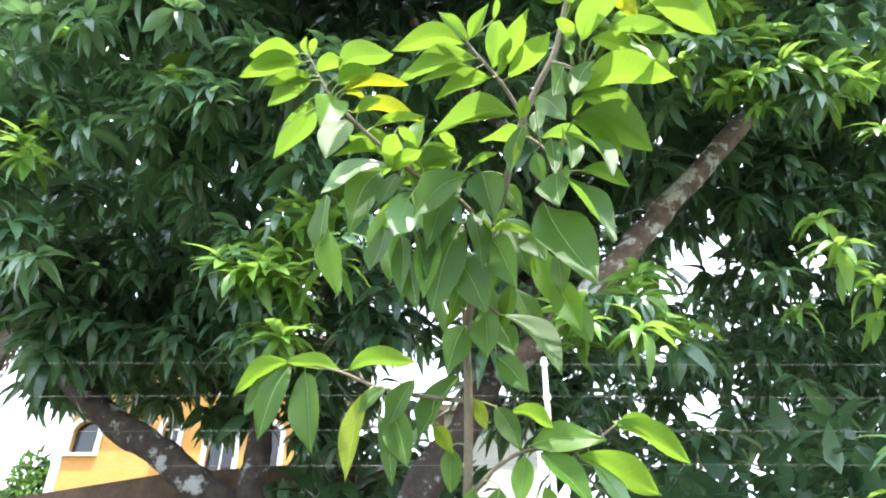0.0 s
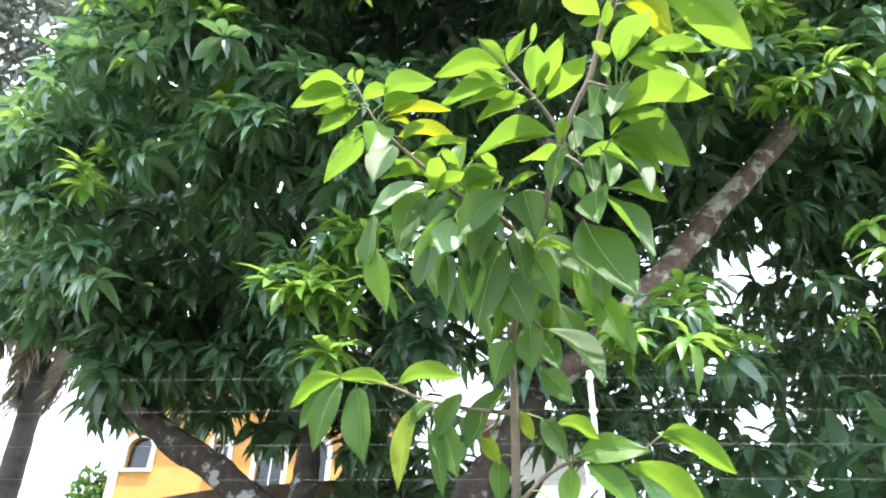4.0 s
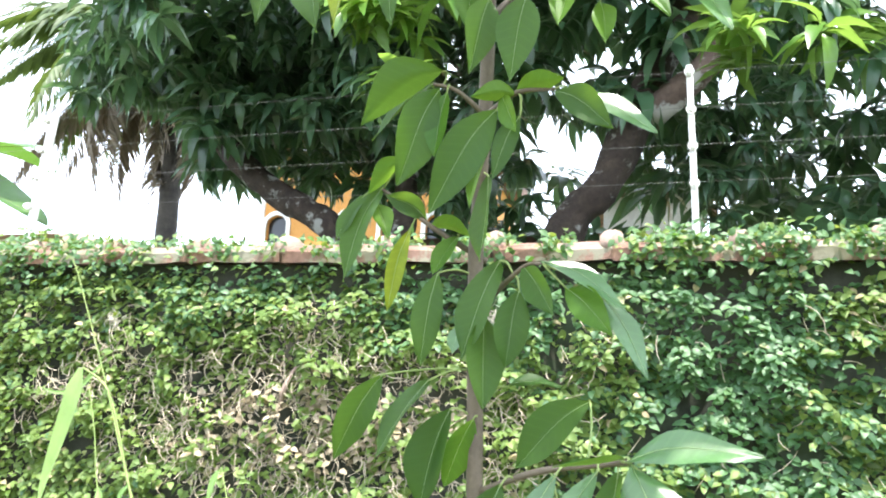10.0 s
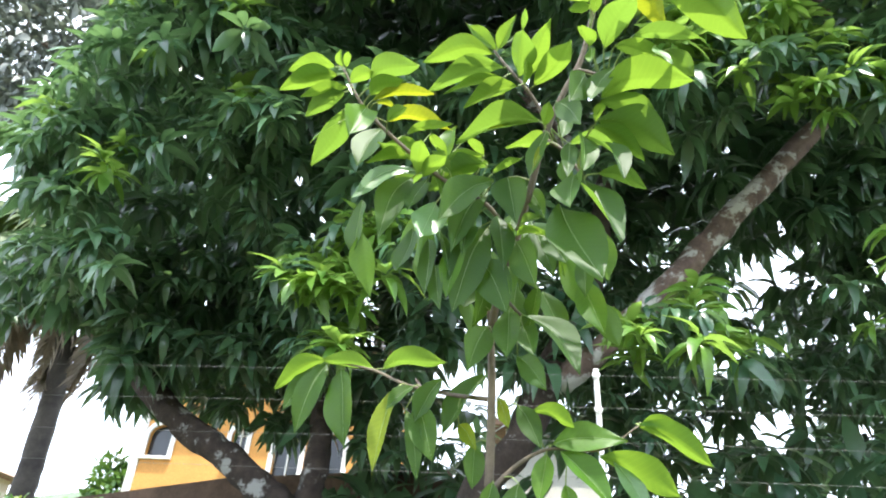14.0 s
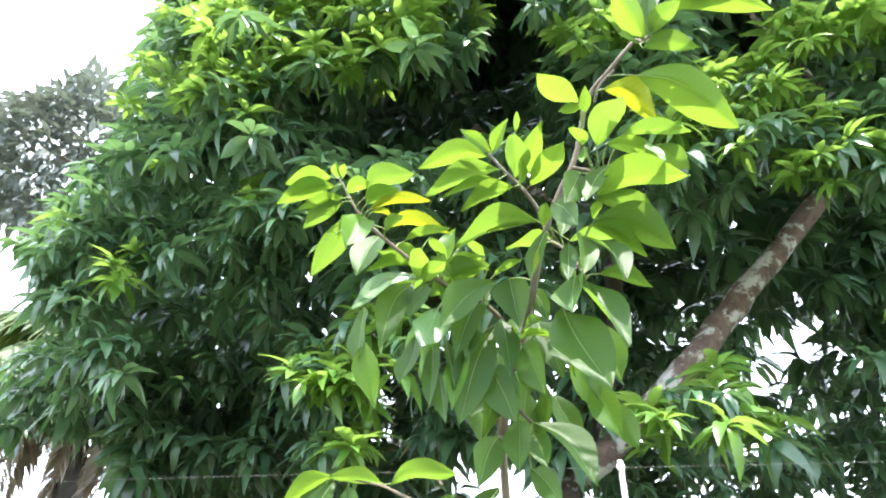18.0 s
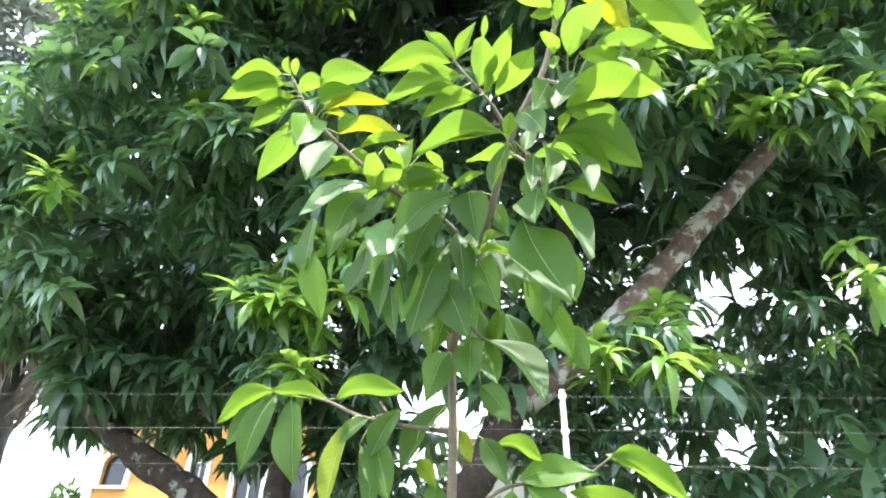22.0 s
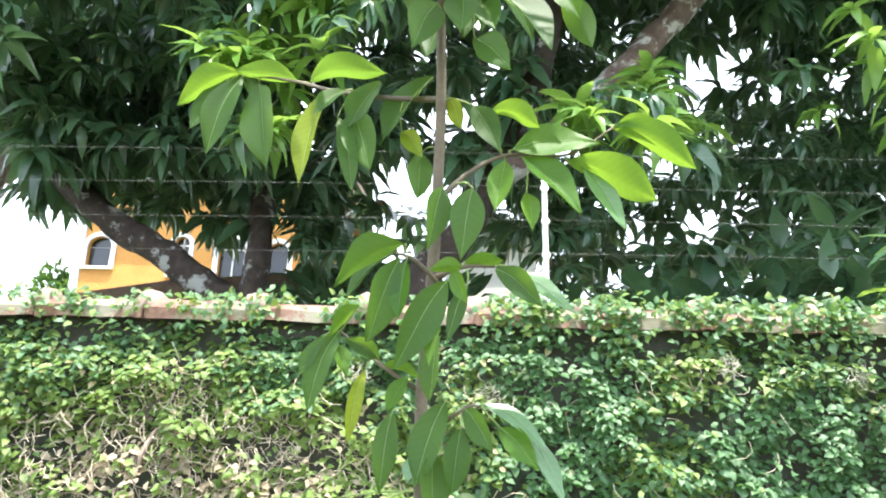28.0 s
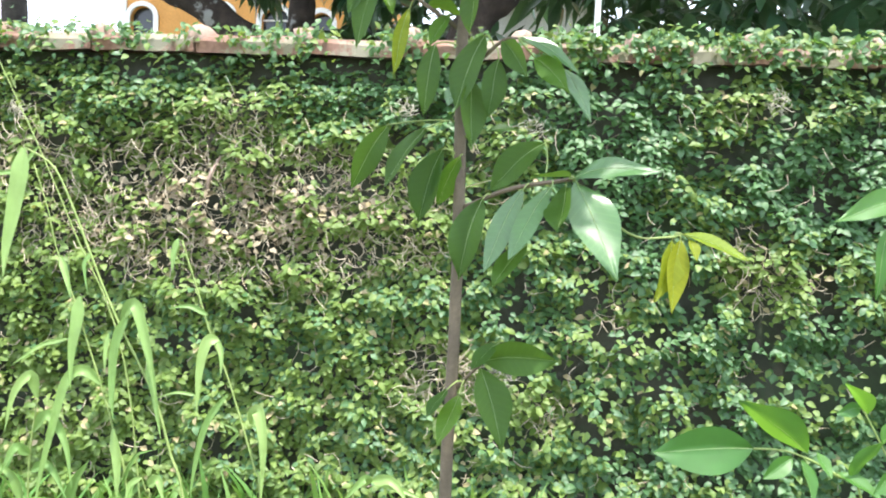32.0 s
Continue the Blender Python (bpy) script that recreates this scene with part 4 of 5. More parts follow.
for k, mat in ((0, M_IVY_PALE), (1, M_IVY)):
    v, f = scatter(heart(), loose[k])
    ob = new("coping_foliage", quick_mesh("coping_foliage", v, f, mat))
    ob.parent = creeper
    tagged(ob, "tufts of creeper hanging over the coping", kind="stuff")

# ---- the sapling ----
sapling = thing("sapling", "slender young fruit tree with large glossy drooping leaves, some yellowing", "tree", at=(0.13, 1.28, 0))
SAP = Vector(sapling.location)
LEAF_MAT = {"g": M_SAP, "y": M_SAP_LIT, "Y": M_SAP_YELLOW, "p": M_SAP_SHEEN, "w": M_WEED}
sap_rnd = random.Random(8)


wood_line = []     # points along the sapling's trunk and branches, where leaf stalks start


def twig(name, *pts):
    v, f = tube([(x - SAP.x, y - SAP.y, z - SAP.z, r) for x, y, z, r in pts], max(12, 5 * len(pts)), 8, 0.07, len(pts))
    part(name, (v, f), M_STEM if name == "trunk" or pts[0][3] > 0.0019 else M_GREENSTEM, sapling, smooth=True)
    wood_line.extend(Vector(q[:3]) for q in spline(pts, 8 * len(pts)))


def leaf(kind, foot, tip, width, bow, plant=sapling):
    """One blade from its foot to its tip. kind: colour, then u (blade lies flat) or f (blade hangs)."""
    a, b = Vector(foot), Vector(tip)
    L = (b - a).length
    ahead = (b - a) / L
    if kind[1] == "u":
        nrm = Vector((sap_rnd.uniform(-0.5, 0.5), 0.3 + sap_rnd.uniform(-0.4, 0.35), 1))
    elif kind[0] == "p":
        # turned so that it mirrors the sun towards the camera
        nrm = Vector((sap_rnd.uniform(0, 0.3), -1, 0.75))
    else:
        nrm = Vector((sap_rnd.uniform(-0.9, 0.9), -1, sap_rnd.uniform(-0.3, 0.7)))
    garden = (Vector((0.17, 0.3, 1.5)) - (a + b) / 2).normalized()   # towards the camera's mean position; the blade's turn and width are fitted to it
    if kind[1] == "u" and a.z > 1.75 and nrm.dot(garden) > -0.35:
        nrm = nrm - (nrm.dot(garden) + 0.45) * garden     # its lit face is turned up, its underside to the camera
    across = ahead.cross(nrm).normalized()
    nrm = across.cross(ahead)
    if abs(across.dot(garden)) > 0.7:
        nrm = nrm + math.copysign(0.6, nrm.dot(garden)) * garden
        across = ahead.cross(nrm).normalized()
        nrm = across.cross(ahead)
    width = min((1.28 if kind[0] not in "pY" else 1.08) * width / max(0.7, math.sqrt(1 - min(0.96, across.dot(garden) ** 2))), L * (0.42 if kind[0] != "p" else 0.6))
    droop = sap_rnd.uniform(0.02, 0.3)
    v, f = blade(L, width, 12, 8, droop, 0.12 if kind[0] == "p" else sap_rnd.uniform(0.2, 0.6), 0.22, sap_rnd.uniform(0.02, 0.075), sap_rnd.uniform(-0.35, 0.35), sap_rnd.uniform(0.45, 0.56), 0.95)
    s = v[:, 1] / L
    up = 1 if across.z >= 0 else -1
    v[:, 0] += up * bow * L * 4 * s * (1 - s) * np.clip(1.25 - s, 0, 1)
    v[:, 2] += droop * L * s * s
    v[:, 2] += 0.05 * L * np.sin(math.pi * s) * sap_rnd.uniform(-0.6, 1.0)
    ob = part("leaf", (v, f), LEAF_MAT[kind[0]], plant, {"y": "leaf in a lighter, backlit colour", "Y": "yellowing leaf", "p": "glossy leaf, its sheen also put into a paler colour"}.get(kind[0], ""), True)
    turn = Matrix((across, ahead, nrm)).transposed()
    ob.matrix_local = Matrix.Translation(a - plant.location) @ turn.to_4x4()
    rib = v.reshape(13, 9, 3)[:, 4, :]
    part("midrib", tube([(*(p + (0, 0, 0.0004)), 0.00042 * (1 - 0.75 * i / 12) * (L / 0.13)) for i, p in enumerate(rib)], 14, 5), M_RIB, ob, smooth=True)
    if plant is sapling:
        # stalk back to the nearest wood
        w = min(wood_line, key=lambda q: (q - a).length)
        if 0.004 < (w - a).length < 0.09:
            e = turn.inverted() @ (w - a)
            part("stalk", tube([(*e, 0.0011), (*(0.5 * e + Vector((0, -0.004, 0.002))), 0.001), (0, 0, 0, 0.0009), (0, 0.004, 0, 0.0005)], 9, 5), M_GREENSTEM, ob, smooth=True)
    return ob


twig("trunk", (0.15, 1.28, -0.05, 0.012), (0.14, 1.28, 0.4, 0.0098), (0.131, 1.271, 0.886, 0.0084), (0.133, 1.267, 1.063, 0.0078), (0.132, 1.263, 1.272, 0.0074), (0.128, 1.247, 1.471, 0.0071), (0.138, 1.218, 1.631, 0.0068), (0.143, 1.187, 1.804, 0.0063), (0.140, 1.154, 1.953, 0.0056))
twig("branch", (0.141, 1.160, 1.930, 0.0062), (0.152, 1.135, 1.970, 0.0060), (0.177, 1.100, 2.041, 0.0058), (0.197, 1.070, 2.105, 0.0055), (0.224, 1.030, 2.196, 0.0050), (0.252, 1.015, 2.264, 0.0047), (0.281, 1.000, 2.323, 0.0045), (0.310, 0.975, 2.428, 0.0040), (0.353, 0.955, 2.478, 0.0036), (0.399, 0.945, 2.533, 0.0032), (0.417, 0.940, 2.529, 0.0028), (0.461, 0.935, 2.651, 0.0020))
twig("branch", (0.229, 1.030, 2.210, 0.0035), (0.200, 1.015, 2.264, 0.0030), (0.159, 1.000, 2.317, 0.0024), (0.143, 1.000, 2.348, 0.0018))
twig("branch", (0.177, 1.100, 2.041, 0.0040), (0.134, 1.080, 2.096, 0.0037), (0.065, 1.065, 2.136, 0.0034), (0.008, 1.020, 2.164, 0.0030), (-0.053, 0.985, 2.214, 0.0026), (-0.092, 0.970, 2.284, 0.0018))
twig("branch", (0.221, 1.030, 2.185, 0.0030), (0.253, 1.015, 2.141, 0.0026), (0.273, 1.000, 2.081, 0.0020))
twig("branch", (0.154, 1.115, 1.968, 0.0030), (0.172, 1.120, 1.945, 0.0026), (0.186, 1.120, 1.929, 0.0020))
twig("branch", (0.319, 0.970, 2.411, 0.0025), (0.330, 0.955, 2.437, 0.0020), (0.357, 0.950, 2.467, 0.0014))
twig("branch", (0.274, 1.000, 2.298, 0.0030), (0.303, 0.995, 2.280, 0.0022), (0.326, 0.990, 2.252, 0.0016))
twig("branch", (0.266, 1.205, 1.306, 0.0018), (0.346, 1.280, 1.246, 0.0015), (0.411, 1.315, 1.244, 0.0012))
twig("branch", (0.137, 1.262, 1.269, 0.0030), (0.196, 1.225, 1.293, 0.0030), (0.266, 1.205, 1.306, 0.0022))
twig("branch", (0.141, 1.190, 1.696, 0.0040), (0.181, 1.200, 1.739, 0.0030), (0.227, 1.205, 1.763, 0.0024), (0.296, 1.205, 1.764, 0.0018), (0.350, 1.200, 1.798, 0.0012))
twig("branch", (0.144, 1.190, 1.827, 0.0040), (0.076, 1.220, 1.845, 0.0032), (0.003, 1.250, 1.870, 0.0028), (-0.065, 1.300, 1.913, 0.0022), (-0.148, 1.320, 1.937, 0.0016))
twig("branch", (0.144, 1.210, 1.612, 0.0035), (0.174, 1.180, 1.616, 0.0025), (0.208, 1.180, 1.617, 0.0015))
twig("branch", (0.138, 1.250, 1.478, 0.0030), (0.087, 1.240, 1.509, 0.0025), (0.031, 1.240, 1.551, 0.0016))
twig("branch", (0.141, 1.250, 1.441, 0.0030), (0.178, 1.220, 1.466, 0.0020), (0.195, 1.220, 1.469, 0.0014))
twig("branch", (0.137, 1.270, 1.037, 0.0030), (0.169, 1.235, 1.079, 0.0020))
twig("branch", (0.144, 1.210, 1.605, 0.0030), (0.119, 1.185, 1.624, 0.0020), (0.096, 1.180, 1.631, 0.0014))
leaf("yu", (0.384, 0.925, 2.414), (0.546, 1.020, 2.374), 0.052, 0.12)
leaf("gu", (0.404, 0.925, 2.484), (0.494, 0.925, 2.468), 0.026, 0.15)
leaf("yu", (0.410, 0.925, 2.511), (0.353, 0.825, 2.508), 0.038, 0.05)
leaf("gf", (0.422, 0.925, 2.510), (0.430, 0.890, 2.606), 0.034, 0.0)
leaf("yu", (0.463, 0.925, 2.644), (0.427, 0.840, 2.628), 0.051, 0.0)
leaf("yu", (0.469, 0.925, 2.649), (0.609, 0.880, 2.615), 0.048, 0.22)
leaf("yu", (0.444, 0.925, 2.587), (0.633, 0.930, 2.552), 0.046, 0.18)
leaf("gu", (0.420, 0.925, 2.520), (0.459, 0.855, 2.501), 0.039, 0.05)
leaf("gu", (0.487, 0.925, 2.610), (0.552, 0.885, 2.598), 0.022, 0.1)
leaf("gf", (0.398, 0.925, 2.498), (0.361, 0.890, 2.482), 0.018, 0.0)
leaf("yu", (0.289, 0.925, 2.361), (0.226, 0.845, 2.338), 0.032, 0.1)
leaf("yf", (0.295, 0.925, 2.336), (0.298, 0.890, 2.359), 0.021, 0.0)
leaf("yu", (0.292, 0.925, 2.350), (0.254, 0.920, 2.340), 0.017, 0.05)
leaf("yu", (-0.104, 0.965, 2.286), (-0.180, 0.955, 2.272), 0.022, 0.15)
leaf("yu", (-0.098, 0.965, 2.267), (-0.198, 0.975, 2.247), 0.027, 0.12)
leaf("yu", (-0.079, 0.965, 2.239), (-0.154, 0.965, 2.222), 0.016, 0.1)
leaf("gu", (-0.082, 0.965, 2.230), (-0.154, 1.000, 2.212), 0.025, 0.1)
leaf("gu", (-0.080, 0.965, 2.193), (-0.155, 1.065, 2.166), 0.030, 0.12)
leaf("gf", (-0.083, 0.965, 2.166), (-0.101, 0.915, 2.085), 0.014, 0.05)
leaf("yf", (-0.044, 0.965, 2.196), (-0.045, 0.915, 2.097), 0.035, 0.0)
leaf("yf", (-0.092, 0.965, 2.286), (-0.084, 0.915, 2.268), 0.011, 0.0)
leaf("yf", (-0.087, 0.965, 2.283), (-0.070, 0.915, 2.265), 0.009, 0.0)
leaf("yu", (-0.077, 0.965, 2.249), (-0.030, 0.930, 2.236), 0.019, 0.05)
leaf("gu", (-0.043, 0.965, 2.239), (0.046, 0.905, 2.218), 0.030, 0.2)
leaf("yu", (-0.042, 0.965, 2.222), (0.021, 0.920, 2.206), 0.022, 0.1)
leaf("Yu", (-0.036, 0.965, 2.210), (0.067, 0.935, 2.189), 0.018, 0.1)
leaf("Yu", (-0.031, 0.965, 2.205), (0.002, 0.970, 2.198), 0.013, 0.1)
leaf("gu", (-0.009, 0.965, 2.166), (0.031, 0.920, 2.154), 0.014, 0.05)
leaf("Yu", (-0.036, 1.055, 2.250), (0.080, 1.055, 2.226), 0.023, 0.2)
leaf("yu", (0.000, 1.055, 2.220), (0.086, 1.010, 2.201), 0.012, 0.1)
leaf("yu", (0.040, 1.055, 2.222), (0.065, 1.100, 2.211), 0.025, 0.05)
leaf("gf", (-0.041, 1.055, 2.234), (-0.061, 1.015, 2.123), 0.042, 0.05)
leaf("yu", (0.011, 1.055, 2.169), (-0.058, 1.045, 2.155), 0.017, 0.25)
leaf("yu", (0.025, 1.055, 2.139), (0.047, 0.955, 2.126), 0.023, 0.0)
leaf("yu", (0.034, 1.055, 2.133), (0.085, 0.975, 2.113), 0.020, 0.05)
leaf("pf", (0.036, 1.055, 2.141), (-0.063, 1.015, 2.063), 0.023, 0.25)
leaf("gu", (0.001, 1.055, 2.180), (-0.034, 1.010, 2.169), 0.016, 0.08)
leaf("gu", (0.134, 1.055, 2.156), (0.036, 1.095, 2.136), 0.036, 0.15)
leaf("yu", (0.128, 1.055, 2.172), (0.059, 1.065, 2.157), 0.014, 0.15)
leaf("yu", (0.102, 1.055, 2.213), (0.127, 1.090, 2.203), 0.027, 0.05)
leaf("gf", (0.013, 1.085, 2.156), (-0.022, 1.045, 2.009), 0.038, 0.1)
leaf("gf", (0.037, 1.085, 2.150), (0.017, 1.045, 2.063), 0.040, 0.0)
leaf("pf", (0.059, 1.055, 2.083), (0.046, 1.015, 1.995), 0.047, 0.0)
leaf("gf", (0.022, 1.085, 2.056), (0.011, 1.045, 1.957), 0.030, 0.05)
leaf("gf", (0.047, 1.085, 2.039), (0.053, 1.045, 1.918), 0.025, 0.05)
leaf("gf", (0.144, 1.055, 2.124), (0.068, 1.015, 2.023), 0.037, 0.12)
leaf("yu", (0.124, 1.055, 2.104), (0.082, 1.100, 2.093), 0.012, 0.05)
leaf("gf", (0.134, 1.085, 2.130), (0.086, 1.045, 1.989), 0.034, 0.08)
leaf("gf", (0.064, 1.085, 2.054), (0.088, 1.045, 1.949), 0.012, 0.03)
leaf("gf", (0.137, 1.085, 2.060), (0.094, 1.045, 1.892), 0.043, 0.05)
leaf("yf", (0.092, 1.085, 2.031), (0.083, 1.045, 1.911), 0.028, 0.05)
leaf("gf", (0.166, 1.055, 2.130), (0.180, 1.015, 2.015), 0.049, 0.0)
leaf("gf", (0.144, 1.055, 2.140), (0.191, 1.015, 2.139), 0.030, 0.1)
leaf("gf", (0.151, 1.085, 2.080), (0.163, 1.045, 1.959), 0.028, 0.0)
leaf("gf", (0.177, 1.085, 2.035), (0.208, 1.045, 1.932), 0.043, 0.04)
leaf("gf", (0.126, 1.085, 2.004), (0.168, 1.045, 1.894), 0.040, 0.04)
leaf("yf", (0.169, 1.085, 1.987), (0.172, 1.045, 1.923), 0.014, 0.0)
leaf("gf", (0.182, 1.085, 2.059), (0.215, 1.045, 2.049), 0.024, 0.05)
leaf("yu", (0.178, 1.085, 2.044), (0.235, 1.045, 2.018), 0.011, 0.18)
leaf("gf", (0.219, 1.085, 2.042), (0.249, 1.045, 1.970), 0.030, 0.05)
leaf("yu", (0.164, 1.085, 2.063), (0.178, 1.045, 2.015), 0.012, 0.0)
leaf("gf", (0.254, 0.935, 2.037), (0.241, 0.870, 1.941), 0.035, 0.0)
leaf("gf", (0.266, 0.935, 2.033), (0.298, 0.870, 1.895), 0.038, 0.06)
leaf("gf", (0.235, 0.935, 1.991), (0.275, 0.870, 1.846), 0.047, -0.03)
leaf("gu", (0.284, 0.935, 2.040), (0.350, 0.955, 2.027), 0.018, 0.15)
leaf("gf", (0.269, 0.935, 2.101), (0.309, 0.870, 1.981), 0.024, 0.12)
leaf("gf", (0.251, 0.935, 2.092), (0.241, 0.870, 1.984), 0.017, 0.0)
leaf("gf", (0.267, 0.935, 2.106), (0.259, 0.870, 1.992), 0.025, 0.0)
leaf("yu", (0.281, 0.935, 2.121), (0.359, 0.990, 2.101), 0.020, 0.12)
leaf("gu", (0.289, 0.935, 2.131), (0.399, 0.985, 2.107), 0.042, 0.15)
leaf("gu", (0.295, 0.935, 2.166), (0.382, 0.975, 2.148), 0.036, 0.15)
leaf("gf", (0.235, 0.935, 2.166), (0.260, 0.870, 2.066), 0.028, 0.05)
leaf("gf", (0.277, 0.935, 2.220), (0.248, 0.870, 2.104), 0.032, 0.0)
leaf("yu", (0.299, 0.935, 2.166), (0.290, 0.970, 2.159), 0.020, 0.0)
leaf("yu", (0.296, 0.935, 2.174), (0.412, 0.885, 2.149), 0.037, 0.18)
leaf("gf", (0.320, 0.935, 2.231), (0.272, 0.870, 2.104), 0.026, 0.05)
leaf("gu", (0.306, 0.935, 2.272), (0.339, 0.835, 2.264), 0.039, 0.06)
leaf("Yu", (0.331, 0.935, 2.401), (0.419, 1.000, 2.378), 0.042, 0.25)
leaf("yu", (0.322, 0.935, 2.276), (0.404, 0.960, 2.257), 0.024, 0.1)
leaf("gu", (0.348, 0.935, 2.292), (0.444, 0.925, 2.274), 0.020, 0.12)
leaf("pf", (0.378, 0.935, 2.272), (0.380, 0.870, 2.165), 0.019, 0.0)
leaf("gu", (0.393, 0.935, 2.263), (0.441, 0.980, 2.251), 0.024, 0.05)
leaf("yf", (0.285, 0.935, 2.276), (0.268, 0.870, 2.247), 0.020, 0.0)
leaf("yf", (0.289, 0.935, 2.272), (0.275, 0.870, 2.173), 0.012, 0.0)
leaf("yu", (0.141, 1.000, 2.340), (0.022, 0.990, 2.314), 0.030, 0.18)
leaf("gu", (0.160, 1.000, 2.308), (0.036, 1.020, 2.281), 0.031, 0.15)
leaf("yu", (0.182, 1.000, 2.267), (0.092, 1.025, 2.247), 0.033, 0.1)
leaf("yu", (0.158, 1.000, 2.286), (0.059, 1.010, 2.265), 0.014, 0.1)
leaf("yf", (0.145, 1.000, 2.350), (0.099, 0.955, 2.363), 0.026, 0.0)
leaf("yf", (0.149, 1.000, 2.350), (0.179, 0.955, 2.380), 0.041, 0.0)
leaf("gu", (0.182, 1.000, 2.286), (0.189, 0.900, 2.282), 0.033, 0.0)
leaf("yu", (0.196, 1.000, 2.286), (0.230, 0.900, 2.300), 0.024, 0.03)
leaf("gf", (0.188, 1.000, 2.394), (0.194, 0.955, 2.396), 0.008, 0.0)
leaf("yu", (0.207, 1.000, 2.267), (0.258, 0.900, 2.252), 0.029, 0.08)
leaf("gu", (0.216, 1.000, 2.190), (0.084, 1.015, 2.163), 0.032, 0.2)
leaf("Yu", (0.208, 1.000, 2.197), (0.134, 1.005, 2.183), 0.012, 0.08)
leaf("yf", (0.220, 1.000, 2.182), (0.227, 0.955, 2.190), 0.016, 0.0)
leaf("gf", (0.224, 1.000, 2.171), (0.197, 0.955, 2.049), 0.022, 0.03)
leaf("Yf", (0.220, 1.000, 2.150), (0.200, 0.955, 2.060), 0.009, 0.0)
leaf("yf", (0.191, 1.000, 2.271), (0.195, 0.955, 2.276), 0.014, 0.0)
leaf("gu", (0.186, 1.120, 1.931), (0.262, 1.080, 1.825), 0.034, 0.18)
leaf("gf", (0.168, 1.120, 1.936), (0.167, 1.080, 1.845), 0.038, 0.0)
leaf("gf", (0.188, 1.120, 1.912), (0.203, 1.080, 1.850), 0.026, 0.03)
leaf("gf", (0.181, 1.120, 1.866), (0.219, 1.080, 1.803), 0.026, 0.05)
leaf("gf", (0.138, 1.120, 1.911), (0.115, 1.080, 1.825), 0.034, 0.05)
leaf("gf", (0.078, 1.055, 2.139), (0.051, 1.015, 2.155), 0.017, 0.05)
leaf("gu", (0.082, 1.055, 2.172), (0.137, 1.070, 2.160), 0.016, 0.1)
leaf("gf", (0.110, 1.085, 2.069), (0.104, 1.045, 1.985), 0.024, 0.03)
leaf("gf", (0.194, 1.085, 2.131), (0.220, 1.045, 2.045), 0.021, 0.05)
leaf("gf", (0.060, 1.085, 1.993), (0.078, 1.045, 1.895), 0.021, 0.03)
leaf("yu", (0.173, 1.180, 1.616), (0.219, 1.165, 1.620), 0.021, 0.08)
leaf("gf", (0.208, 1.180, 1.615), (0.259, 1.165, 1.569), 0.021, 0.08)
leaf("pf", (0.228, 1.180, 1.614), (0.293, 1.165, 1.564), 0.018, 0.1)
leaf("yf", (0.161, 1.180, 1.615), (0.178, 1.165, 1.571), 0.017, 0.0)
leaf("yu", (0.174, 1.180, 1.614), (0.135, 1.165, 1.608), 0.015, 0.1)
leaf("gu", (0.096, 1.180, 1.631), (0.043, 1.165, 1.571), 0.016, 0.2)
leaf("gf", (0.103, 1.180, 1.626), (0.073, 1.165, 1.523), 0.027, 0.06)
leaf("yf", (0.110, 1.180, 1.622), (0.104, 1.165, 1.550), 0.017, 0.02)
leaf("gf", (0.157, 1.180, 1.601), (0.102, 1.165, 1.498), 0.028, 0.06)
leaf("yf", (0.152, 1.180, 1.566), (0.139, 1.165, 1.503), 0.013, 0.03)
leaf("gf", (0.178, 1.180, 1.594), (0.157, 1.165, 1.527), 0.015, 0.05)
leaf("yu", (0.052, 1.240, 1.583), (0.019, 1.230, 1.543), 0.013, 0.1)
leaf("gf", (0.031, 1.240, 1.553), (-0.001, 1.230, 1.451), 0.024, 0.08)
leaf("gf", (0.079, 1.240, 1.518), (0.035, 1.230, 1.543), 0.027, 0.1)
leaf("yf", (0.022, 1.240, 1.538), (0.045, 1.230, 1.496), 0.019, 0.05)
leaf("Yf", (0.063, 1.240, 1.509), (0.048, 1.230, 1.425), 0.016, 0.05)
leaf("yu", (0.083, 1.240, 1.512), (0.129, 1.230, 1.497), 0.013, 0.12)
leaf("yf", (0.112, 1.240, 1.501), (0.090, 1.230, 1.460), 0.016, 0.03)
leaf("gf", (0.013, 1.240, 1.546), (-0.013, 1.230, 1.496), 0.013, 0.06)
leaf("gf", (0.142, 1.225, 1.555), (0.138, 1.215, 1.468), 0.025, 0.02)
leaf("gf", (0.156, 1.225, 1.473), (0.124, 1.215, 1.377), 0.033, 0.05)
leaf("gf", (0.143, 1.225, 1.423), (0.147, 1.215, 1.340), 0.030, 0.0)
leaf("gf", (0.174, 1.225, 1.446), (0.165, 1.215, 1.373), 0.023, 0.03)
leaf("gf", (0.098, 1.225, 1.462), (0.088, 1.215, 1.370), 0.021, 0.03)
leaf("pf", (0.120, 1.225, 1.413), (0.117, 1.215, 1.386), 0.014, 0.0)
leaf("gf", (0.178, 1.220, 1.466), (0.209, 1.195, 1.418), 0.020, 0.05)
leaf("pf", (0.195, 1.220, 1.471), (0.269, 1.195, 1.423), 0.018, 0.14)
leaf("yf", (0.216, 1.220, 1.447), (0.257, 1.195, 1.402), 0.023, 0.05)
leaf("pf", (0.247, 1.220, 1.438), (0.283, 1.195, 1.369), 0.019, 0.08)
leaf("gf", (0.041, 1.250, 1.368), (-0.007, 1.255, 1.282), 0.024, 0.05)
leaf("gf", (0.088, 1.250, 1.365), (0.034, 1.255, 1.285), 0.032, 0.05)
leaf("gf", (0.110, 1.250, 1.340), (0.082, 1.255, 1.246), 0.029, 0.05)
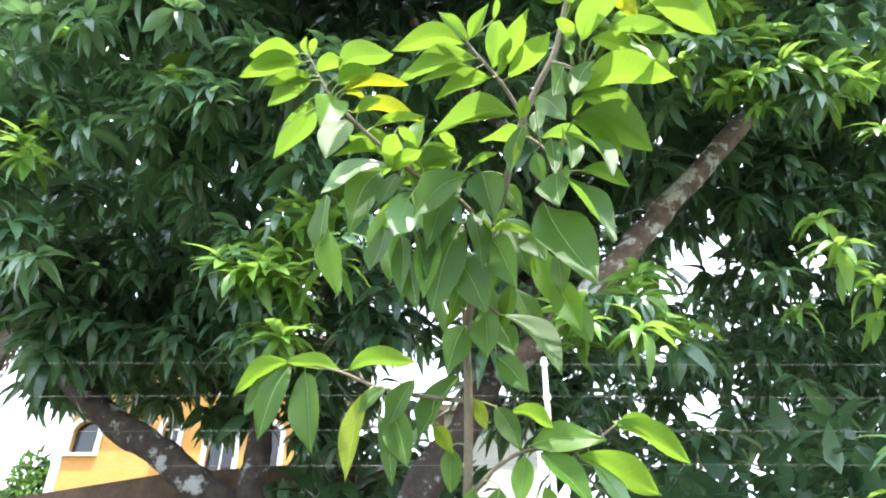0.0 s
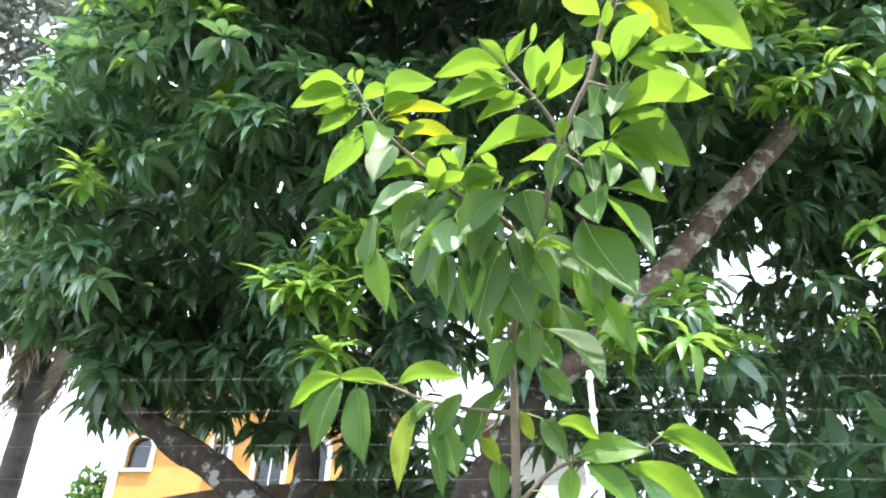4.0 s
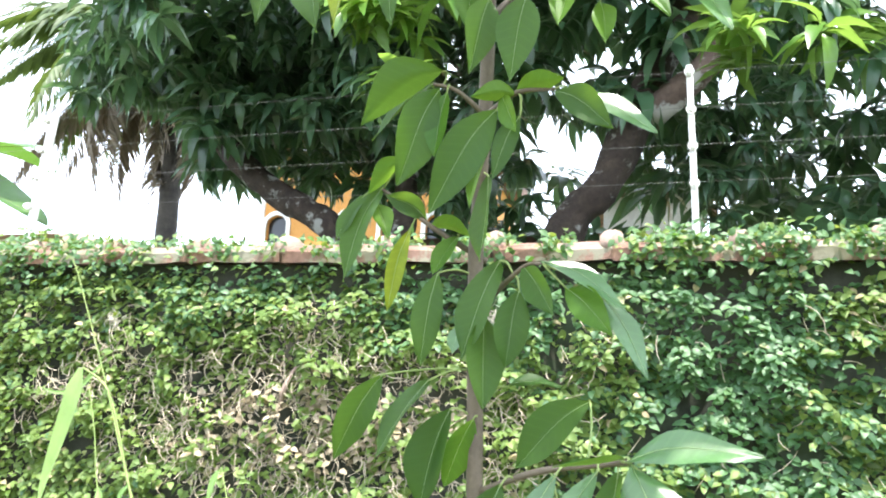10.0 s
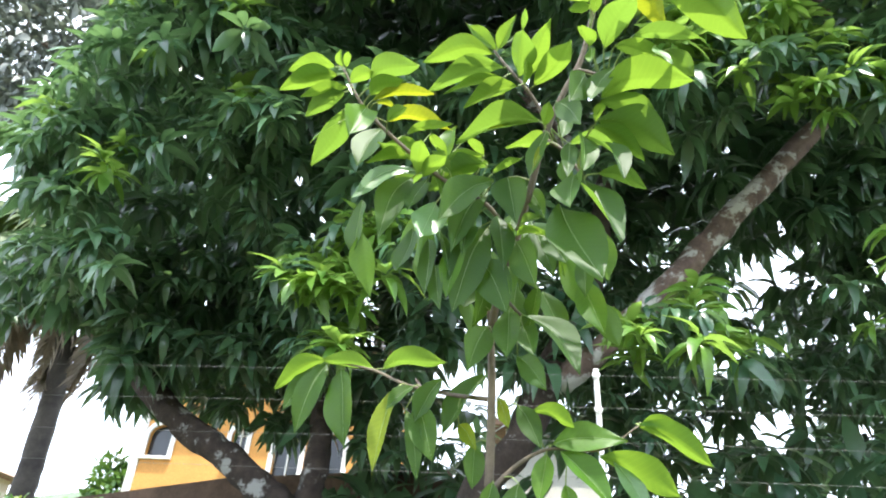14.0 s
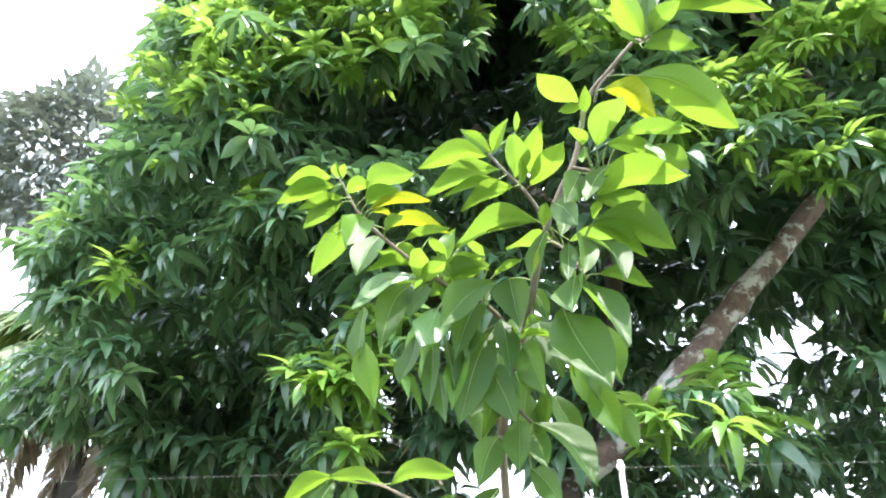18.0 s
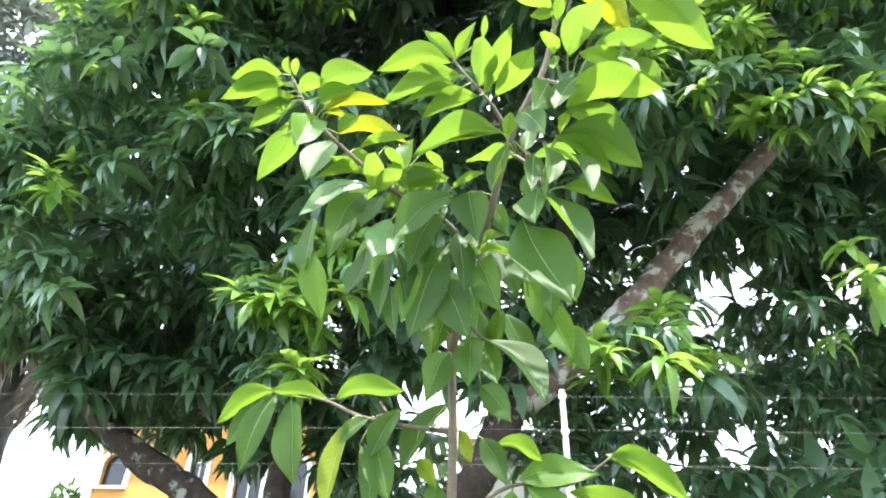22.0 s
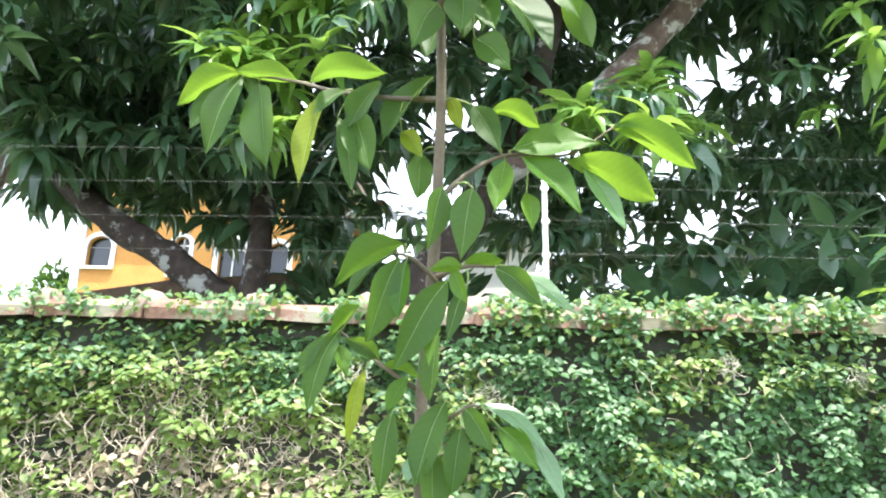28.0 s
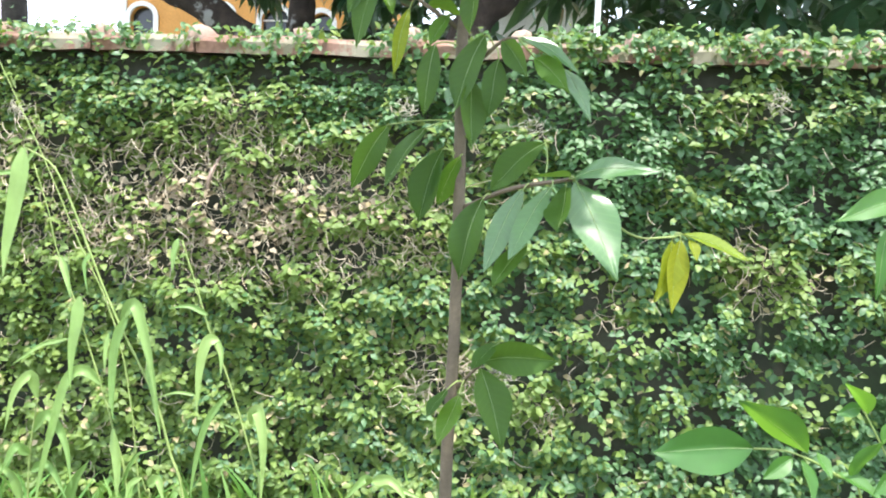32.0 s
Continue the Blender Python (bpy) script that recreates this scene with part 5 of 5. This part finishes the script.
leaf("yf", (0.132, 1.250, 1.333), (0.105, 1.255, 1.268), 0.027, 0.03)
leaf("gu", (0.160, 1.250, 1.362), (0.211, 1.255, 1.364), 0.013, 0.15)
leaf("gf", (0.235, 1.250, 1.352), (0.169, 1.255, 1.290), 0.028, 0.08)
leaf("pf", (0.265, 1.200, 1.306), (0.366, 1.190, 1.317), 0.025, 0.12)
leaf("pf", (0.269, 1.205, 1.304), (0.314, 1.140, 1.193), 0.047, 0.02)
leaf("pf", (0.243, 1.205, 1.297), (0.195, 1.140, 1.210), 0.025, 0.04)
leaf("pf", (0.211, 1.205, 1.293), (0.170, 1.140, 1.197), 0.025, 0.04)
leaf("gf", (0.259, 1.205, 1.297), (0.246, 1.140, 1.244), 0.025, 0.0)
leaf("gf", (0.217, 1.205, 1.228), (0.178, 1.140, 1.180), 0.020, 0.03)
leaf("gf", (0.163, 1.225, 1.280), (0.138, 1.215, 1.178), 0.030, 0.04)
leaf("gu", (0.263, 1.205, 1.309), (0.212, 1.140, 1.304), 0.012, 0.08)
leaf("Yf", (0.407, 1.315, 1.241), (0.385, 1.295, 1.159), 0.028, -0.05)
leaf("Yf", (0.418, 1.315, 1.242), (0.407, 1.295, 1.145), 0.026, 0.03)
leaf("Yu", (0.418, 1.315, 1.249), (0.502, 1.295, 1.219), 0.018, 0.12)
leaf("Yf", (0.429, 1.315, 1.242), (0.435, 1.295, 1.214), 0.019, 0.03)
leaf("gf", (0.174, 1.235, 1.083), (0.264, 1.200, 1.095), 0.036, 0.06)
leaf("gf", (0.169, 1.235, 1.075), (0.202, 1.200, 0.981), 0.038, 0.02)
leaf("yf", (0.145, 1.235, 1.039), (0.122, 1.200, 0.984), 0.029, 0.02)
leaf("gf", (0.130, 1.235, 1.045), (0.108, 1.200, 1.017), 0.026, 0.04)
leaf("gf", (0.190, 1.235, 1.106), (0.159, 1.200, 1.078), 0.019, 0.06)
leaf("yu", (-0.153, 1.320, 1.938), (-0.236, 1.305, 1.876), 0.025, 0.16)
leaf("gu", (-0.069, 1.320, 1.924), (-0.159, 1.305, 1.933), 0.019, 0.1)
leaf("gf", (-0.153, 1.320, 1.932), (-0.187, 1.305, 1.796), 0.034, 0.06)
leaf("gf", (-0.168, 1.320, 1.933), (-0.214, 1.305, 1.839), 0.021, 0.06)
leaf("gf", (-0.127, 1.320, 1.921), (-0.097, 1.305, 1.778), 0.041, 0.05)
leaf("gu", (-0.054, 1.320, 1.924), (0.063, 1.305, 1.932), 0.024, 0.2)
leaf("Yf", (-0.007, 1.225, 1.854), (-0.028, 1.205, 1.713), 0.030, 0.04)
leaf("gf", (0.019, 1.225, 1.858), (-0.016, 1.205, 1.812), 0.021, 0.06)
leaf("gf", (0.011, 1.225, 1.821), (0.040, 1.205, 1.708), 0.020, 0.06)
leaf("gf", (0.063, 1.225, 1.871), (0.027, 1.205, 1.794), 0.029, 0.06)
leaf("gf", (0.028, 1.225, 1.830), (0.060, 1.205, 1.737), 0.037, 0.04)
leaf("gf", (0.130, 1.225, 1.878), (0.068, 1.205, 1.771), 0.042, 0.05)
leaf("Yf", (0.093, 1.225, 1.801), (0.122, 1.205, 1.757), 0.023, 0.06)
leaf("gf", (0.118, 1.225, 1.774), (0.118, 1.205, 1.703), 0.031, 0.0)
leaf("gf", (0.138, 1.225, 1.961), (0.120, 1.205, 1.892), 0.032, 0.03)
leaf("gf", (0.181, 1.190, 1.820), (0.214, 1.180, 1.753), 0.036, 0.05)
leaf("yu", (0.201, 1.190, 1.812), (0.264, 1.180, 1.785), 0.016, 0.14)
leaf("Yf", (0.152, 1.190, 1.831), (0.168, 1.180, 1.782), 0.018, 0.03)
leaf("yf", (0.228, 1.205, 1.769), (0.338, 1.190, 1.775), 0.034, 0.1)
leaf("yf", (0.239, 1.205, 1.761), (0.308, 1.190, 1.683), 0.043, 0.04)
leaf("yf", (0.221, 1.205, 1.755), (0.208, 1.190, 1.684), 0.046, 0.0)
leaf("yu", (0.348, 1.205, 1.801), (0.445, 1.190, 1.739), 0.026, 0.12)
leaf("yu", (0.356, 1.205, 1.804), (0.402, 1.190, 1.801), 0.011, 0.1)
leaf("yu", (0.295, 1.205, 1.755), (0.396, 1.190, 1.700), 0.027, 0.1)
leaf("pf", (0.311, 1.205, 1.751), (0.360, 1.190, 1.664), 0.022, 0.06)
leaf("yf", (0.246, 1.205, 1.715), (0.251, 1.190, 1.662), 0.017, 0.04)
leaf("gf", (0.148, 1.170, 1.707), (0.133, 1.165, 1.628), 0.029, 0.03)
leaf("gf", (0.182, 1.170, 1.706), (0.170, 1.165, 1.616), 0.038, 0.02)
leaf("gu", (0.109, 1.170, 1.638), (0.030, 1.165, 1.585), 0.024, 0.16)
leaf("gu", (0.06, 1.074, 2.173), (0.136, 1.081, 2.178), 0.024, 0.13)
leaf("gu", (0.05, 1.083, 2.165), (0.069, 1.063, 2.081), 0.024, -0.03)
leaf("gu", (0.032, 1.109, 2.187), (-0.033, 1.12, 2.132), 0.027, 0.10)
leaf("yu", (0.039, 1.059, 2.166), (-0.046, 1.069, 2.213), 0.026, 0.11)
leaf("yu", (0.053, 1.082, 2.196), (0.076, 1.097, 2.276), 0.025, -0.05)
leaf("gu", (0.263, 1.092, 2.226), (0.342, 1.121, 2.246), 0.028, 0.12)
leaf("gf", (0.255, 1.111, 2.211), (0.265, 1.118, 2.151), 0.020, -0.01)
leaf("yu", (0.235, 1.082, 2.217), (0.159, 1.055, 2.189), 0.023, 0.12)
leaf("gf", (0.251, 1.086, 2.233), (0.265, 1.1, 2.299), 0.019, 0.00)
leaf("yu", (0.015, 1.191, 2.174), (-0.022, 1.211, 2.075), 0.030, -0.04)
leaf("gf", (0.279, 1.148, 2.044), (0.281, 1.146, 1.969), 0.024, 0.04)
leaf("yu", (-0.078, 1.161, 2.101), (-0.055, 1.178, 1.984), 0.032, -0.05)
leaf("gf", (-0.088, 1.166, 2.171), (-0.091, 1.167, 2.056), 0.034, 0.00)
leaf("gf", (0.024, 1.218, 2.117), (0.02, 1.22, 2.029), 0.023, -0.01)
leaf("gu", (0.298, 1.244, 2.023), (0.341, 1.255, 1.942), 0.031, 0.06)
leaf("gf", (0.197, 1.135, 2.081), (0.183, 1.153, 1.983), 0.027, -0.02)
leaf("yu", (0.28, 1.177, 2.019), (0.308, 1.162, 1.92), 0.034, -0.01)
leaf("gf", (0.076, 1.131, 2.182), (0.114, 1.101, 2.044), 0.033, -0.01)
leaf("yu", (0.074, 1.143, 2.176), (0.074, 1.132, 2.081), 0.025, 0.02)
leaf("gf", (0.201, 1.175, 2.131), (0.237, 1.152, 2.01), 0.039, 0.00)
leaf("yu", (0.287, 1.207, 2.15), (0.253, 1.223, 2.049), 0.037, -0.00)
leaf("gu", (0.299, 1.155, 2.104), (0.319, 1.155, 2.002), 0.032, 0.03)
leaf("gf", (0.133, 1.151, 2.013), (0.112, 1.168, 1.93), 0.024, -0.03)
leaf("gf", (0.076, 1.186, 2.059), (0.041, 1.156, 1.968), 0.023, -0.03)
leaf("gf", (0.211, 1.169, 2.005), (0.188, 1.193, 1.917), 0.028, -0.04)
leaf("yu", (0.253, 1.208, 2.096), (0.288, 1.209, 1.982), 0.040, -0.01)
leaf("gu", (0.095, 1.201, 2.015), (0.115, 1.191, 1.919), 0.027, 0.02)
leaf("gf", (0.134, 1.18, 2.078), (0.167, 1.152, 1.962), 0.027, 0.00)
leaf("yu", (0.023, 1.146, 2.125), (0.027, 1.152, 2.018), 0.034, 0.02)
leaf("gu", (0.117, 1.148, 2.04), (0.099, 1.144, 1.945), 0.027, 0.02)
leaf("yu", (0.077, 1.177, 2.074), (0.157, 1.152, 1.982), 0.034, 0.08)
leaf("yu", (0.186, 1.169, 2.115), (0.188, 1.157, 2.026), 0.021, -0.02)
leaf("yu", (0.068, 1.154, 2.071), (0.074, 1.148, 1.981), 0.020, 0.03)
leaf("gf", (0.218, 1.191, 2.008), (0.257, 1.209, 1.922), 0.032, -0.03)
leaf("gf", (0.173, 1.159, 2.136), (0.163, 1.135, 2.009), 0.030, 0.04)
leaf("gf", (0.178, 1.186, 2.021), (0.169, 1.176, 1.903), 0.029, 0.01)

# ---- tall grass and weeds at the foot of the wall ----


def ribbon(pts, width, facing=(0.15, -1, 0.35)):
    """A long grass blade along a line, folded along its middle, narrowing to its tip."""
    n = 18
    q = spline(pts, n)
    verts, faces = [], []
    for i in range(n):
        d = Vector(q[min(i + 1, n - 1)] - q[max(i - 1, 0)]).normalized()
        side = d.cross(Vector(facing)).normalized()
        up = side.cross(d)
        s = i / (n - 1)
        w = width / 2 * min(1.0, (s / 0.25 + 0.25)) * max(0.04, 1 - s ** 2.2)
        c = Vector(q[i])
        for k in (-1, -0.5, 0, 0.5, 1):
            verts.append(c + side * w * k + up * w * 0.45 * abs(k))
    for i in range(n - 1):
        for k in range(4):
            a = i * 5 + k
            faces.append((a, a + 1, a + 6, a + 5))
    return np.array(verts), faces


def grass_plant(label, root, r, stalk, *blades):
    g = thing("tall_grass", label, "grass", "tall grass at the wall", at=(*root, 0))
    o = np.array(g.location)
    line = [(root[0], root[1], -0.02)] + list(stalk)
    part("stalk", tube([(*(np.array(p) - o), r * (1.25 - 0.6 * i / len(line))) for i, p in enumerate(line)], 30, 6), M_GREENSTEM, g, smooth=True)
    for pts, w in blades:
        part("blade", ribbon([np.array(p) - o for p in pts], w), M_GRASS, g, smooth=True)


def weed(label, r, stem, *leaves):
    g = thing("weed", label, "weed", "weeds at the wall", at=(stem[0][0], stem[0][1], 0))
    o = np.array(g.location)
    line = [(stem[0][0], stem[0][1], -0.02)] + list(stem[1:])
    part("stem", tube([(*(np.array(p) - o), r * (1.2 - 0.6 * i / len(line))) for i, p in enumerate(line)], 30, 6), M_GREENSTEM, g, smooth=True)
    for foot, tip, w, bow in leaves:
        leaf("wu" if sap_rnd.random() < 0.3 else "wf", foot, tip, w, bow, g)


grass_plant("tall grass stalk arching over with one broad hanging blade", (-0.575, 2.05), 0.0032, ((-0.596, 2.050, 0.486), (-0.638, 2.050, 0.630), (-0.685, 2.050, 0.773), (-0.793, 2.050, 0.971), (-0.865, 2.050, 1.127), (-0.914, 2.050, 1.241), (-0.971, 2.050, 1.347), (-1.049, 2.050, 1.392)),
            (((-1.046, 2.040, 1.391), (-1.042, 2.028, 1.321), (-1.050, 2.016, 1.220), (-1.059, 2.004, 1.134), (-1.058, 1.992, 1.063)), 0.0462),
            (((-0.771, 2.040, 0.966), (-0.728, 2.028, 1.006), (-0.685, 2.016, 0.896), (-0.656, 2.004, 0.787)), 0.0326),
            (((-0.752, 2.040, 0.986), (-0.777, 2.028, 0.903), (-0.777, 2.016, 0.790), (-0.765, 2.004, 0.715)), 0.0258),
            (((-0.859, 2.040, 1.128), (-0.866, 2.028, 1.099), (-0.848, 2.016, 1.029)), 0.0122),
            (((-0.697, 2.040, 0.862), (-0.674, 2.028, 0.794), (-0.644, 2.016, 0.670)), 0.0218))
grass_plant("thin tan grass stalk with drooping dull-green blades", (-0.728, 2.05), 0.0022, ((-0.749, 2.050, 0.503), (-0.792, 2.050, 0.677), (-0.829, 2.050, 0.793), (-0.876, 2.050, 0.922), (-0.912, 2.050, 1.022), (-0.958, 2.050, 1.137), (-0.984, 2.050, 1.238), (-1.025, 2.050, 1.352)),
            (((-0.884, 2.040, 1.018), (-0.880, 2.028, 0.961), (-0.885, 2.016, 0.884), (-0.881, 2.004, 0.783)), 0.0340),
            (((-0.915, 2.040, 0.907), (-0.980, 2.028, 0.887), (-1.057, 2.016, 0.829)), 0.0136),
            (((-0.823, 2.040, 0.796), (-0.859, 2.028, 0.832), (-0.896, 2.016, 0.808), (-0.919, 2.004, 0.711), (-0.946, 1.992, 0.568), (-0.951, 1.980, 0.500)), 0.0299),
            (((-0.805, 2.040, 0.928), (-0.804, 2.028, 0.879), (-0.798, 2.016, 0.825)), 0.0122),
            (((-0.938, 2.040, 1.117), (-0.913, 2.028, 1.068), (-0.892, 2.016, 1.013)), 0.0190),
            (((-0.786, 2.040, 0.681), (-0.764, 2.028, 0.584), (-0.759, 2.016, 0.502)), 0.0245))
grass_plant("slim grass stalk with short arched blades", (-0.386, 2.05), 0.0025, ((-0.395, 2.050, 0.518), (-0.413, 2.050, 0.604), (-0.455, 2.050, 0.732), (-0.495, 2.050, 0.844), (-0.540, 2.050, 0.942), (-0.584, 2.050, 1.069), (-0.622, 2.050, 1.175)),
            (((-0.626, 2.040, 1.179), (-0.631, 2.028, 1.140), (-0.627, 2.016, 1.091)), 0.0163),
            (((-0.543, 2.040, 0.990), (-0.587, 2.028, 1.011), (-0.635, 2.016, 1.004)), 0.0150),
            (((-0.513, 2.040, 0.931), (-0.538, 2.028, 0.920), (-0.549, 2.016, 0.848), (-0.548, 2.004, 0.741)), 0.0313),
            (((-0.516, 2.040, 0.931), (-0.499, 2.028, 0.892), (-0.495, 2.016, 0.838)), 0.0150),
            (((-0.486, 2.040, 0.793), (-0.532, 2.028, 0.718), (-0.552, 2.016, 0.620), (-0.560, 2.004, 0.521)), 0.0190),
            (((-0.563, 2.040, 0.784), (-0.614, 2.028, 0.791), (-0.662, 2.016, 0.775)), 0.0082),
            (((-0.422, 2.040, 0.720), (-0.401, 2.028, 0.759), (-0.380, 2.016, 0.683), (-0.376, 2.004, 0.536)), 0.0340),
            (((-0.485, 2.040, 0.660), (-0.452, 2.028, 0.702), (-0.499, 2.016, 0.731)), 0.0095))
grass_plant("low bright tuft of grass blades beside the wall", (-0.681, 2.05), 0.0020, ((-0.687, 2.050, 0.479), (-0.699, 2.050, 0.522), (-0.712, 2.050, 0.558)),
            (((-0.759, 2.040, 0.536), (-0.717, 2.028, 0.620), (-0.658, 2.016, 0.646)), 0.0109),
            (((-0.688, 2.040, 0.542), (-0.655, 2.028, 0.564), (-0.632, 2.016, 0.512)), 0.0272),
            (((-0.904, 2.040, 0.472), (-0.875, 2.028, 0.546), (-0.833, 2.016, 0.605)), 0.0299),
            (((-1.029, 2.040, 0.469), (-1.053, 2.028, 0.546), (-1.107, 2.016, 0.576)), 0.0245),
            (((-0.707, 2.040, 0.562), (-0.730, 2.028, 0.543), (-0.733, 2.016, 0.496)), 0.0163))
grass_plant("thin dry grass stalk leaning past the creeper", (-0.722, 2.15), 0.0018, ((-0.82, 2.15, 0.807), (-0.984, 2.15, 1.19), (-1.087, 2.15, 1.406), (-1.153, 2.15, 1.533), (-1.231, 2.15, 1.678), (-1.267, 2.15, 1.708)),
            (((-1.079, 2.14, 1.405), (-1.129, 2.133, 1.343), (-1.189, 2.127, 1.328), (-1.251, 2.12, 1.343)), 0.0162))
grass_plant("coarse grass tuft with arching blades", (-1.025, 2.05), 0.0026, ((-1.023, 2.05, 0.461), (-1.02, 2.05, 0.596), (-1.001, 2.05, 0.745)),
            (((-0.994, 2.04, 0.748), (-1.002, 2.027, 0.809), (-1.036, 2.013, 0.766), (-1.053, 2.0, 0.667)), 0.0305),
            (((-1.004, 2.04, 0.659), (-0.953, 2.027, 0.711), (-0.896, 2.013, 0.647), (-0.868, 2.0, 0.538)), 0.0277),
            (((-1.013, 2.04, 0.599), (-1.037, 2.02, 0.619), (-1.065, 2.0, 0.551)), 0.0277),
            (((-1.006, 2.04, 0.556), (-0.947, 2.025, 0.58), (-0.888, 2.01, 0.504)), 0.0249))
grass_plant("low coarse grass tuft near the sapling", (-0.174, 2.05), 0.002, ((-0.158, 2.05, 0.536), (-0.131, 2.05, 0.581), (-0.104, 2.05, 0.598)),
            (((-0.109, 2.04, 0.601), (-0.057, 2.025, 0.611), (-0.011, 2.01, 0.565)), 0.0277),
            (((-0.116, 2.04, 0.593), (-0.127, 2.025, 0.608), (-0.177, 2.01, 0.551)), 0.0249),
            (((-0.102, 2.04, 0.602), (-0.043, 2.025, 0.595), (0.029, 2.01, 0.576)), 0.0194))
weed("soft broad-leaved green weed spreading low by the wall", 0.0035, ((1.257, 2.3, 0.232), (1.178, 2.3, 0.55), (1.115, 2.3, 0.614), (0.994, 2.3, 0.669), (0.89, 2.3, 0.673), (0.831, 2.3, 0.66)),
     ((0.887, 2.29, 0.676), (0.605, 2.23, 0.663), 0.1244, 0.02),
     ((1.027, 2.29, 0.672), (0.826, 2.26, 0.814), 0.0734, 0.04),
     ((1.008, 2.29, 0.659), (1.028, 2.24, 0.539), 0.1516, 0),
     ((1.102, 2.29, 0.627), (1.205, 2.24, 0.576), 0.1117, 0.05),
     ((1.048, 2.29, 0.681), (1.077, 2.25, 0.622), 0.0798, 0.05),
     ((0.991, 2.29, 0.661), (0.902, 2.26, 0.603), 0.0734, 0.02),
     ((1.14, 2.29, 0.612), (1.202, 2.26, 0.733), 0.0957, 0.1))
weed("upright green weed with a folded top leaf", 0.0035, ((1.372, 2.3, 0.244), (1.293, 2.3, 0.56), (1.226, 2.3, 0.692), (1.16, 2.3, 0.809)),
     ((1.171, 2.29, 0.79), (1.088, 2.25, 0.884), 0.083, 0.1),
     ((1.156, 2.29, 0.804), (1.077, 2.26, 0.791), 0.0574, 0.1),
     ((1.212, 2.29, 0.709), (1.254, 2.26, 0.797), 0.0798, 0.05),
     ((1.253, 2.29, 0.637), (1.178, 2.25, 0.585), 0.0957, 0.05))
weed("tall leafy weed with pointed green leaves", 0.0032, ((0.880, 1.520, 0.662), (0.880, 1.500, 0.977), (0.875, 1.500, 1.173), (0.862, 1.500, 1.291), (0.866, 1.500, 1.379), (0.881, 1.500, 1.487)),
     ((0.823, 1.500, 1.308), (0.671, 1.460, 1.275), 0.034, 0.12),
     ((0.778, 1.500, 1.282), (0.750, 1.480, 1.156), 0.018, 0.10),
     ((0.873, 1.500, 1.469), (0.812, 1.460, 1.419), 0.028, 0.10),
     ((0.864, 1.500, 1.353), (0.790, 1.460, 1.350), 0.03, 0.08),
     ((0.869, 1.500, 1.206), (0.767, 1.460, 1.145), 0.05, 0.06),
     ((0.874, 1.500, 1.446), (0.828, 1.470, 1.377), 0.030, 0.05))

# short growth over the earth
rg = np.random.RandomState(9)
n = 16000
pos = np.stack([rg.uniform(-7, 7, n), 2.95 - 4.5 * rg.rand(n) ** 1.6, np.zeros(n)], 1)
ms = frames_at(pos, np.stack([rg.normal(0, 0.5, n), rg.normal(-0.1, 0.5, n), np.ones(n)], 1), rg.normal(size=(n, 3)), rg.uniform(0.06, 0.2, n) + np.clip(pos[:, 1] - 1.6, 0, 1.3) * rg.uniform(0, 0.17, n))
v, f = scatter(blade(1.0, 0.07, 4, 2, 0.5, 0.3, 0.3), ms)
M_TURF = leafy("turf_blade", (0.08, 0.2, 0.04), (0.22, 0.36, 0.1), (0.35, 0.55, 0.08), 0.3, 0.5, True)
turf = new("grass", quick_mesh("grass", v, f, M_TURF))
tagged(turf, "rough short grass along the foot of the wall", "grass", kind="stuff")
